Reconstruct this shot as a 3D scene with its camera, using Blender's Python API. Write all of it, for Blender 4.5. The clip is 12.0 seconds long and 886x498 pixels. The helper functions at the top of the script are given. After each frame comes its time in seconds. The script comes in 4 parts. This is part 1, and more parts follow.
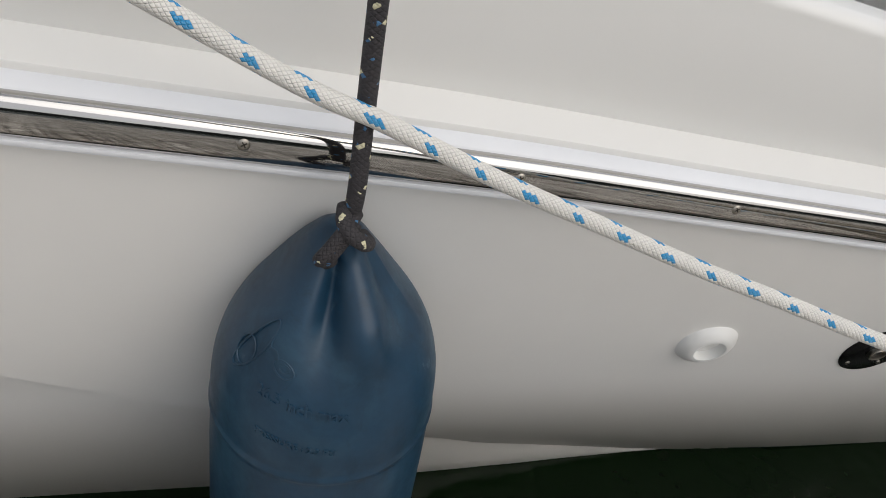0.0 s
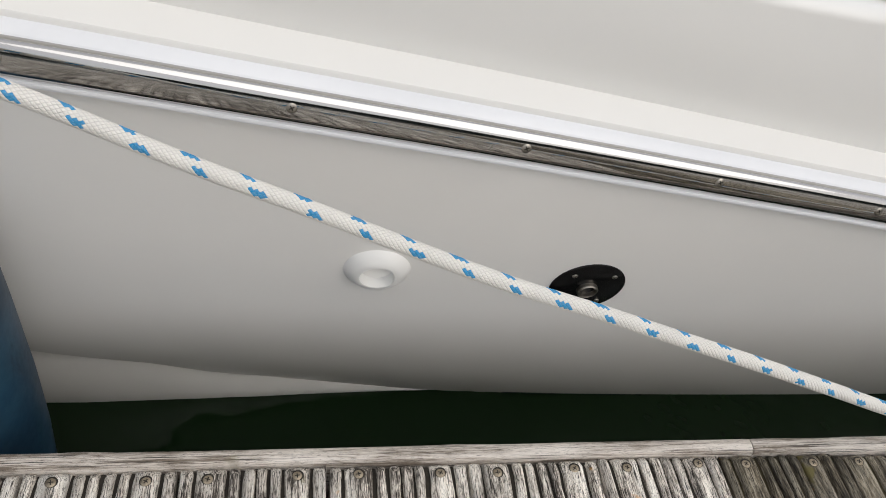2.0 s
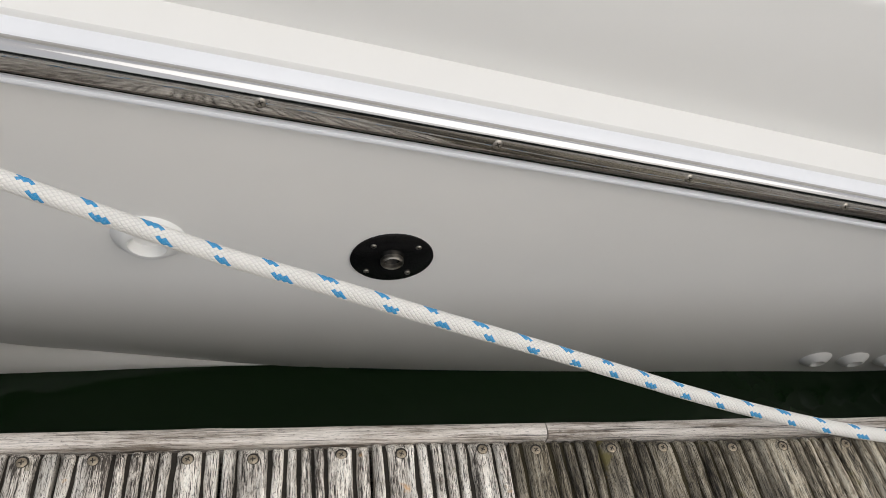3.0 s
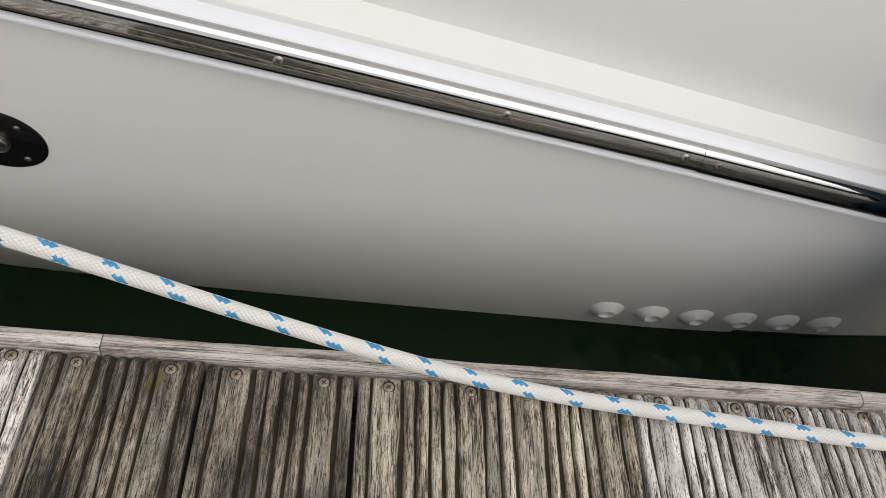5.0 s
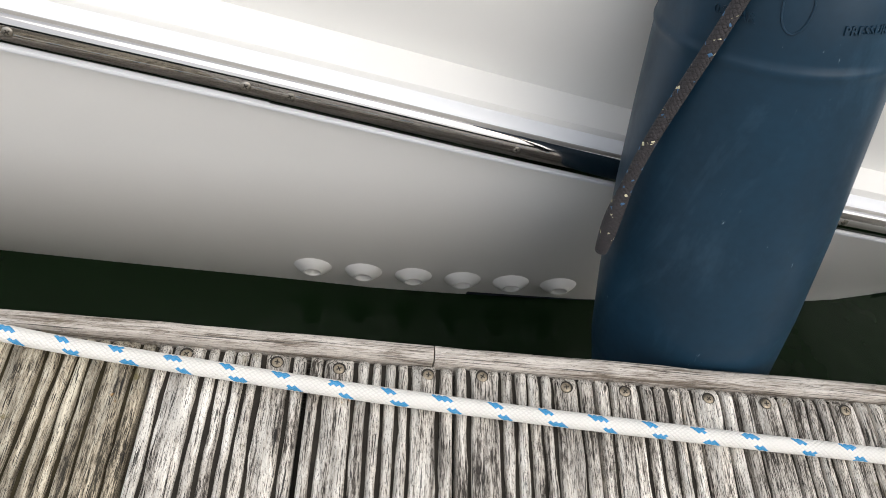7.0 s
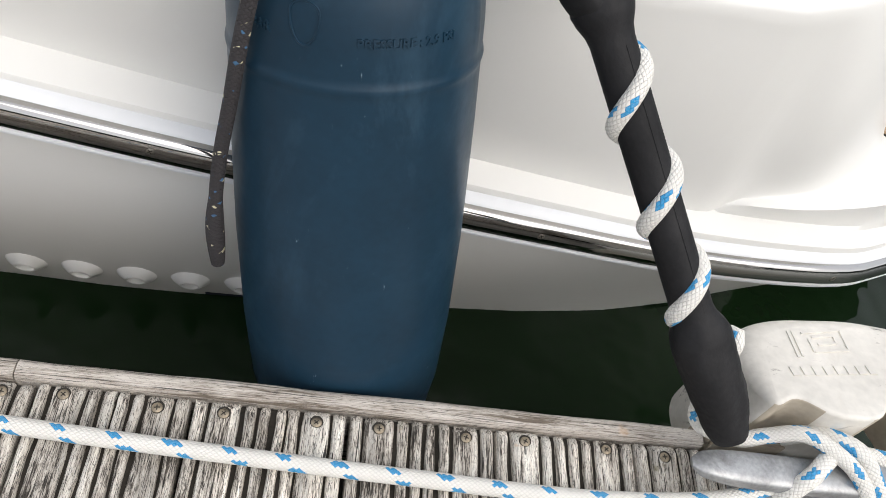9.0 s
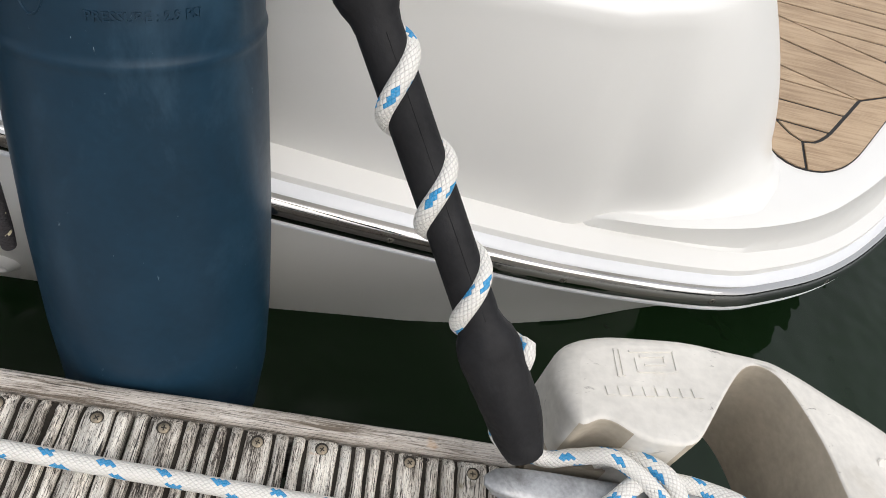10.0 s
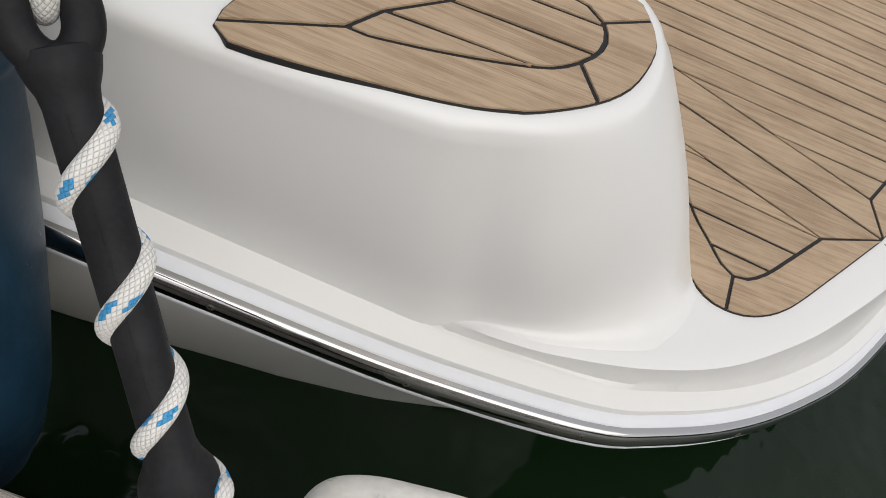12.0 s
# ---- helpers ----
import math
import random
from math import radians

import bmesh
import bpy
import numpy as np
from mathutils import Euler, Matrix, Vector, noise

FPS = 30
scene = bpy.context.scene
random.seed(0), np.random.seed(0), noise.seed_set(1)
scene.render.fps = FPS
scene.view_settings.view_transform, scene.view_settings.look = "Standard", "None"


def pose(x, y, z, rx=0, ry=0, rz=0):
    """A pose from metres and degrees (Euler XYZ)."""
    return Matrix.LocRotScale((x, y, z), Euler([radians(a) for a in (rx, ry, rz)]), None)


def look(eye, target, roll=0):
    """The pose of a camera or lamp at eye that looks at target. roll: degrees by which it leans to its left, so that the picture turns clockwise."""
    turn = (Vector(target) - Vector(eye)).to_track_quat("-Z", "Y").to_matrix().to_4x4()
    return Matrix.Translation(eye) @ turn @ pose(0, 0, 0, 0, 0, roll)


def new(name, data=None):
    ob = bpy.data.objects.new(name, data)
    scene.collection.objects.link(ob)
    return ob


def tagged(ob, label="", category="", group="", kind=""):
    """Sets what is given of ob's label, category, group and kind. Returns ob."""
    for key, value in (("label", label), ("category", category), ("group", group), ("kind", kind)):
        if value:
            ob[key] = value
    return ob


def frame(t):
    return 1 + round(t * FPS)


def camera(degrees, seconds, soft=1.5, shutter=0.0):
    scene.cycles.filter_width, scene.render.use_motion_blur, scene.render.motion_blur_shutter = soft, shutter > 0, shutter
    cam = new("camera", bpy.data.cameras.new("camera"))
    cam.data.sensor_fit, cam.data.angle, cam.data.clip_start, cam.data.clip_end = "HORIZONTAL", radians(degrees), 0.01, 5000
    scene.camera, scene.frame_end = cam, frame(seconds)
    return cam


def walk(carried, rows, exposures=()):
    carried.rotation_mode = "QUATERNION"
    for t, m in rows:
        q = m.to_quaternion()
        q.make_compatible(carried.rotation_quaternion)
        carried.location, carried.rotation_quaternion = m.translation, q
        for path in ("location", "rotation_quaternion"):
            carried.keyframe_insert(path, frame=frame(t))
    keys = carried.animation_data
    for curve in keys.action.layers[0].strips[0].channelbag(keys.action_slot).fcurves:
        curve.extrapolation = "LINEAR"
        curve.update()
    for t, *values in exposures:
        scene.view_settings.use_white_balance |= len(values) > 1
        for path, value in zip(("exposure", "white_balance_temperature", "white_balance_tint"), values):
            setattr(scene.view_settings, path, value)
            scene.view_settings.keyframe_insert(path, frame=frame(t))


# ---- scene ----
cam = camera(58.2, 12.0, 0.9)
PATH = [
    (0, (-1.163, -0.362, 0.749), (-0.726, 1.093, -0.552), 10.9),
    (0.5, (-1.058, -0.367, 0.746), (-0.625, 1.064, -0.582), 11.3),
    (1, (-0.929, -0.379, 0.736), (-0.517, 1.043, -0.608), 11.0),
    (1.5, (-0.809, -0.394, 0.726), (-0.45, 1.023, -0.638), 10.8),
    (2, (-0.708, -0.41, 0.731), (-0.36, 0.987, -0.657), 11.1),
    (2.5, (-0.608, -0.41, 0.723), (-0.236, 0.955, -0.692), 11.9),
    (3, (-0.474, -0.384, 0.71), (-0.094, 0.955, -0.726), 12.9),
    (3.5, (-0.357, -0.379, 0.707), (0.008, 0.949, -0.744), 13.3),
    (3.7, (-0.298, -0.378, 0.702), (0.053, 0.934, -0.766), 13.3),
    (5.3, (0.074, -0.364, 0.641), (0.31, 0.878, -0.909), 13.9),
    (5.5, (0.122, -0.373, 0.629), (0.362, 0.903, -0.892), 13.4),
    (6, (0.239, -0.335, 0.635), (0.452, 0.891, -0.931), 13.1),
    (6.5, (0.33, -0.334, 0.628), (0.541, 0.882, -0.946), 13.0),
    (7, (0.465, -0.347, 0.643), (0.677, 0.863, -0.936), 13.6),
    (7.5, (0.578, -0.347, 0.658), (0.784, 0.866, -0.918), 14.2),
    (7.7, (0.603, -0.365, 0.658), (0.827, 0.894, -0.88), 14.4),
    (9.3, (0.846, -0.279, 0.685), (1.139, 0.89, -0.911), 19.2),
    (9.5, (0.882, -0.275, 0.683), (1.169, 0.908, -0.904), 19.4),
    (10, (0.983, -0.28, 0.686), (1.245, 0.93, -0.885), 20.1),
    (10.5, (1.058, -0.271, 0.712), (1.296, 0.957, -0.849), 19.1),
    (11, (1.118, -0.211, 0.711), (1.404, 0.994, -0.859), 20.2),
    (11.5, (1.17, -0.15, 0.718), (1.445, 1.044, -0.863), 23.0),
    (12, (1.202, -0.111, 0.72), (1.292, 1.081, -0.883), 24.9),
]
walk(cam, [(t, look(eye, target, roll)) for t, eye, target, roll in PATH],
     [(0.0, 0.08), (1.0, 0.20), (2.5, 0.20), (5.5, 0.28), (6.0, 0.38), (6.5, 0.48), (7.0, 0.68), (9.5, 0.64), (10.0, 0.50), (10.5, 0.42), (12.0, 0.12)])

# ---- world and light: overcast daylight ----
world = bpy.data.worlds.new("overcast")
scene.world = world
world.use_nodes = True
wn, wl = world.node_tree.nodes, world.node_tree.links
bg = wn["Background"]
sky = wn.new("ShaderNodeTexSky")
sky.sky_type, sky.sun_disc = "NISHITA", False
sky.sun_elevation, sky.sun_rotation = radians(46), radians(138)
sky.air_density, sky.dust_density, sky.ozone_density = 1.0, 4.0, 1.0
cloud = wn.new("ShaderNodeMixRGB")
cloud.inputs[0].default_value = 0.55
cloud.inputs[2].default_value = (10.05, 10.0, 10.0, 1)
wl.new(sky.outputs[0], cloud.inputs[1])
wl.new(cloud.outputs[0], bg.inputs[0])
bg.inputs[1].default_value = 0.100
sun = new("sun", bpy.data.lights.new("sun", "SUN"))
sun.data.energy, sun.data.angle, sun.data.color = 0.7, radians(60), (1.0, 0.985, 0.96)
sun.matrix_world = look((4.5, -5.0, 7.0), (0.0, 0.0, 0))


# ---- materials ----
def material(name, colour, rough=0.5, metal=0.0, **kw):
    """A Principled material. spots: (scale, amount) of colour variation; grain: (scale, bump distance)."""
    m = bpy.data.materials.new(name)
    m.use_nodes = True
    n, l = m.node_tree.nodes, m.node_tree.links
    p = n["Principled BSDF"]
    p.inputs["Base Color"].default_value = (*colour, 1)
    p.inputs["Roughness"].default_value = rough
    p.inputs["Metallic"].default_value = metal
    if "spec" in kw:
        p.inputs["Specular IOR Level"].default_value = kw["spec"]
    if "coat" in kw:
        p.inputs["Coat Weight"].default_value = kw["coat"]
        p.inputs["Coat Roughness"].default_value = 0.06
    co = n.new("ShaderNodeTexCoord")
    if "spots" in kw:
        scale, amount = kw["spots"]
        a, b = n.new("ShaderNodeTexNoise"), n.new("ShaderNodeTexNoise")
        a.inputs["Scale"].default_value, b.inputs["Scale"].default_value = scale, scale * 9
        a.inputs["Detail"].default_value = b.inputs["Detail"].default_value = 5
        l.new(co.outputs["Object"], a.inputs["Vector"])
        l.new(co.outputs["Object"], b.inputs["Vector"])
        add = n.new("ShaderNodeMath")
        add.operation = "MULTIPLY_ADD"
        l.new(b.outputs["Fac"], add.inputs[0])
        add.inputs[1].default_value = 0.5
        l.new(a.outputs["Fac"], add.inputs[2])
        r = n.new("ShaderNodeValToRGB")
        r.color_ramp.elements[0].position, r.color_ramp.elements[1].position = (0.2, 1.0) if "even" in kw else (0.45, 1.05)
        dark = kw.get("dark", tuple(c * (1 - amount) for c in colour))
        r.color_ramp.elements[0].color, r.color_ramp.elements[1].color = (*dark, 1), (*colour, 1)
        l.new(add.outputs[0], r.inputs[0])
        l.new(r.outputs[0], p.inputs["Base Color"])
        rr = n.new("ShaderNodeMapRange")
        rr.inputs[1].default_value, rr.inputs[2].default_value = (0.0, 1.5) if "even" in kw else (0.4, 1.1)
        rr.inputs[3].default_value, rr.inputs[4].default_value = min(1, rough * 1.25), rough * 0.85
        l.new(add.outputs[0], rr.inputs[0])
        l.new(rr.outputs[0], p.inputs["Roughness"])
    if "grain" in kw:
        scale, depth = kw["grain"]
        g, bump = n.new("ShaderNodeTexNoise"), n.new("ShaderNodeBump")
        g.inputs["Scale"].default_value, g.inputs["Detail"].default_value = scale, 4
        l.new(co.outputs["Object"], g.inputs["Vector"])
        bump.inputs["Distance"].default_value = depth
        l.new(g.outputs["Fac"], bump.inputs["Height"])
        l.new(bump.outputs[0], p.inputs["Normal"])
    return m


GELCOAT = material("gelcoat", (0.775, 0.77, 0.745), 0.28, spots=(1.5, 0.05), even=True)
HULL_GEL = material("hull gelcoat", (0.87, 0.86, 0.83), 0.2, spots=(1.5, 0.06), even=True)
PVC = material("white vinyl", (0.75, 0.765, 0.79), 0.35, spots=(8, 0.05))
STEEL = material("polished steel", (0.50, 0.49, 0.475), 0.07, 1.0, grain=(40, 0.00006))
SCREW = material("screw steel", (0.44, 0.41, 0.36), 0.36, 1.0, spots=(200, 0.5))
FENDER = material("blue vinyl", (0.0100, 0.045, 0.088), 0.42, spots=(14, 0.4), grain=(25, 0.0004))
RUBBER = material("black rubber", (0.013, 0.013, 0.0145), 0.62, spec=0.28, spots=(25, 0.4), grain=(220, 0.0004))
BUMPER = material("white moulded plastic", (0.77, 0.74, 0.68), 0.55, spots=(12, 0.3), grain=(90, 0.0006))
# dirt plus the shade inside notch and pocket, both in one brown colour
SOILED_SHADED = material("soiled plastic", (0.50, 0.44, 0.35), 0.7, spots=(14, 0.35), grain=(90, 0.0006))
PLASTIC = material("white plastic", (0.82, 0.82, 0.80), 0.3)
BLACK = material("black metal", (0.02, 0.02, 0.021), 0.18, 0.6, spots=(40, 0.3))
GALV = material("galvanised steel", (0.50, 0.51, 0.52), 0.45, 0.7, spots=(30, 0.5), grain=(80, 0.0006))
NAVY = material("dark antifouling", (0.01, 0.015, 0.04), 0.6, spots=(10, 0.3))
SEAM = material("grey joint", (0.30, 0.29, 0.27), 0.6)
CAULK = material("black caulking", (0.012, 0.012, 0.012), 0.6)
# near-black: shade under the deck and in screw recesses is in the colour
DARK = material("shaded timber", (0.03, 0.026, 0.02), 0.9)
# pale so that the unseen float throws light up at the hull
BOUNCE = material("pale concrete", (0.62, 0.60, 0.56), 0.9, spots=(9, 0.4))
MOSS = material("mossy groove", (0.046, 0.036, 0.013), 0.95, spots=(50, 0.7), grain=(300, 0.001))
BRASS = material("tarnished screw", (0.46, 0.39, 0.29), 0.40, 0.85, spots=(250, 0.6))
DARK_GROOVE = material("groove grime", (0.036, 0.030, 0.022), 0.95, spots=(60, 0.6), grain=(300, 0.001))


def scuffed(m, colour, scale, lo, hi, stretch=(1, 1, 1)):
    """Adds scuff marks of another colour over a material."""
    n, l = m.node_tree.nodes, m.node_tree.links
    p = n["Principled BSDF"]
    co, mp, t, r, mx = (n.new("ShaderNode" + k) for k in ("TexCoord", "Mapping", "TexNoise", "MapRange", "MixRGB"))
    mp.inputs["Scale"].default_value, mp.inputs["Rotation"].default_value = stretch, (0.3, 0.5, 0.6)
    l.new(co.outputs["Object"], mp.inputs["Vector"])
    l.new(mp.outputs[0], t.inputs["Vector"])
    t.inputs["Scale"].default_value, t.inputs["Detail"].default_value, t.inputs["Roughness"].default_value, t.inputs["Distortion"].default_value = scale, 6, 0.68, 0.6
    r.inputs[1].default_value, r.inputs[2].default_value = lo, hi
    l.new(t.outputs["Fac"], r.inputs[0])
    l.new(r.outputs[0], mx.inputs[0])
    old = p.inputs["Base Color"].links[0].from_socket
    l.new(old, mx.inputs[1])
    mx.inputs[2].default_value = (*colour, 1)
    l.new(mx.outputs[0], p.inputs["Base Color"])


scuffed(BUMPER, (0.10, 0.085, 0.07), 26, 0.61, 0.70, (1, 2.2, 1))
scuffed(BUMPER, (0.50, 0.46, 0.39), 9, 0.56, 0.85)
scuffed(FENDER, (0.12, 0.18, 0.23), 20, 0.66, 0.82, (1.6, 1.6, 0.5))
scuffed(FENDER, (0.040, 0.105, 0.160), 7, 0.50, 0.80, (1, 1, 0.7))
scuffed(FENDER, (0.006, 0.024, 0.045), 26, 0.56, 0.72, (1.6, 1.6, 0.45))
scuffed(FENDER, (0.45, 0.50, 0.52), 45, 0.735, 0.77, (2.5, 1, 0.35))
NAVY_FENDER = material("navy vinyl", (0.0105, 0.0360, 0.0640), 0.36, spec=0.26, spots=(14, 0.3), grain=(25, 0.0004))
scuffed(NAVY_FENDER, (0.035, 0.075, 0.115), 8, 0.55, 0.85, (1.4, 1.4, 0.5))
scuffed(NAVY_FENDER, (0.40, 0.46, 0.48), 60, 0.69, 0.73, (2.2, 1, 0.4))
scuffed(GALV, (0.22, 0.22, 0.22), 30, 0.55, 0.72)


def wood_material(name, pale, mid, deep, lichen=0.0, along="y", rough=0.85, fine=(800, 40), scale=1.0, cracks=(), spread=(0.82, 1.15)):
    """Grained timber: long fibres, cracks and blotches, varied from piece to piece."""
    m = bpy.data.materials.new(name)
    m.use_nodes = True
    n, l = m.node_tree.nodes, m.node_tree.links
    p = n["Principled BSDF"]
    p.inputs["Roughness"].default_value = rough
    co, info = n.new("ShaderNodeTexCoord"), n.new("ShaderNodeObjectInfo")
    shift = n.new("ShaderNodeVectorMath")
    shift.operation = "MULTIPLY_ADD"
    shift.inputs[1].default_value = (31.7, 17.3, 23.1)
    l.new(info.outputs["Random"], shift.inputs[0])
    l.new(co.outputs["Object"], shift.inputs[2])

    def streak(across, length, detail):
        mp, t = n.new("ShaderNodeMapping"), n.new("ShaderNodeTexNoise")
        s = (across, length, across) if along == "y" else (length, across, across)
        mp.inputs["Scale"].default_value = s
        l.new(shift.outputs[0], mp.inputs["Vector"])
        l.new(mp.outputs[0], t.inputs["Vector"])
        t.inputs["Scale"].default_value, t.inputs["Detail"].default_value, t.inputs["Roughness"].default_value = 1.0, detail, 0.65
        return t.outputs["Fac"]

    fibre, broad = streak(fine[0] * scale, fine[1] * scale, 4), streak(150 * scale, 7 * scale, 5)
    blotch = streak(14, 9, 4)
    mix = n.new("ShaderNodeMath")
    mix.operation = "MULTIPLY_ADD"
    l.new(fibre, mix.inputs[0])
    mix.inputs[1].default_value = 0.9
    l.new(broad, mix.inputs[2])
    mix2 = n.new("ShaderNodeMath")
    mix2.operation = "MULTIPLY_ADD"
    l.new(blotch, mix2.inputs[0])
    mix2.inputs[1].default_value = 0.6
    l.new(mix.outputs[0], mix2.inputs[2])
    ramp = n.new("ShaderNodeValToRGB")
    e = ramp.color_ramp.elements
    e[0].position, e[0].color = 0.16, (*deep, 1)
    e[1].position, e[1].color = 0.86, (*pale, 1)
    k = e.new(0.46)
    k.color = (*mid, 1)
    fit = n.new("ShaderNodeMapRange")
    fit.inputs[1].default_value, fit.inputs[2].default_value = 0.99, 1.46
    l.new(mix2.outputs[0], fit.inputs[0])
    l.new(fit.outputs[0], ramp.inputs[0])
    tone = n.new("ShaderNodeHueSaturation")
    vary = n.new("ShaderNodeMapRange")
    vary.inputs[3].default_value, vary.inputs[4].default_value = spread
    l.new(info.outputs["Random"], vary.inputs[0])
    l.new(vary.outputs[0], tone.inputs["Value"])
    l.new(ramp.outputs[0], tone.inputs["Color"])
    out = tone.outputs[0]
    for across, length, lo, hi, dark in cracks:
        r, mx = n.new("ShaderNodeMapRange"), n.new("ShaderNodeMixRGB")
        r.inputs[1].default_value, r.inputs[2].default_value = lo, hi
        r.inputs[3].default_value, r.inputs[4].default_value = dark, 1.0
        l.new(streak(across, length, 3), r.inputs[0])
        mx.blend_type, mx.inputs[0].default_value = "MULTIPLY", 1.0
        l.new(out, mx.inputs[1])
        l.new(r.outputs[0], mx.inputs[2])
        out = mx.outputs[0]
    if lichen:
        for size, colour, at in ((30, (0.13, 0.11, 0.035), 0.66), (34, (0.60, 0.27, 0.02), 0.70)):
            t, r, mx = n.new("ShaderNodeTexNoise"), n.new("ShaderNodeValToRGB"), n.new("ShaderNodeMixRGB")
            t.inputs["Scale"].default_value, t.inputs["Detail"].default_value = size, 6
            l.new(shift.outputs[0], t.inputs["Vector"])
            r.color_ramp.elements[0].position, r.color_ramp.elements[1].position = at, at + 0.06
            r.color_ramp.elements[1].color = (lichen, lichen, lichen, 1)
            l.new(t.outputs["Fac"], r.inputs[0])
            l.new(r.outputs[0], mx.inputs[0])
            l.new(out, mx.inputs[1])
            mx.inputs[2].default_value = (*colour, 1)
            out = mx.outputs[0]
    l.new(out, p.inputs["Base Color"])
    bump = n.new("ShaderNodeBump")
    bump.inputs["Distance"].default_value = 0.0005 / scale
    l.new(mix.outputs[0], bump.inputs["Height"])
    l.new(bump.outputs[0], p.inputs["Normal"])
    return m


WOOD = wood_material("weathered decking", (0.88, 0.845, 0.77), (0.65, 0.595, 0.52), (0.075, 0.062, 0.05), lichen=0.6, fine=(1000, 90), cracks=((75, 9, 0.34, 0.58, 0.52), (1100, 40, 0.38, 0.44, 0.12), (480, 20, 0.345, 0.385, 0.08), (1500, 260, 0.37, 0.43, 0.25)))
MOSSY = wood_material("mossy decking", (0.74, 0.68, 0.54), (0.43, 0.365, 0.265), (0.05, 0.042, 0.026), lichen=0.95, fine=(1000, 90), cracks=((75, 9, 0.35, 0.58, 0.45), (1100, 40, 0.38, 0.44, 0.12), (480, 20, 0.345, 0.385, 0.08), (1500, 260, 0.37, 0.43, 0.25)))
DAMP = wood_material("damp decking", (0.50, 0.45, 0.35), (0.20, 0.165, 0.11), (0.03, 0.024, 0.015), lichen=0.9, fine=(1000, 90), cracks=((75, 9, 0.36, 0.60, 0.38), (18, 12, 0.38, 0.60, 0.45), (1100, 40, 0.38, 0.44, 0.12), (480, 20, 0.345, 0.385, 0.08), (1500, 260, 0.37, 0.43, 0.25)))
EDGE = wood_material("weathered edge board", (0.66, 0.615, 0.56), (0.46, 0.415, 0.365), (0.16, 0.13, 0.10), lichen=0.25, along="x", fine=(1400, 40), cracks=((600, 7, 0.36, 0.42, 0.2), (1500, 150, 0.36, 0.42, 0.35)))
TEAK = wood_material("teak", (0.48, 0.35, 0.225), (0.40, 0.284, 0.177), (0.31, 0.21, 0.126), along="x", rough=0.55, fine=(900, 16), spread=(0.94, 1.05))


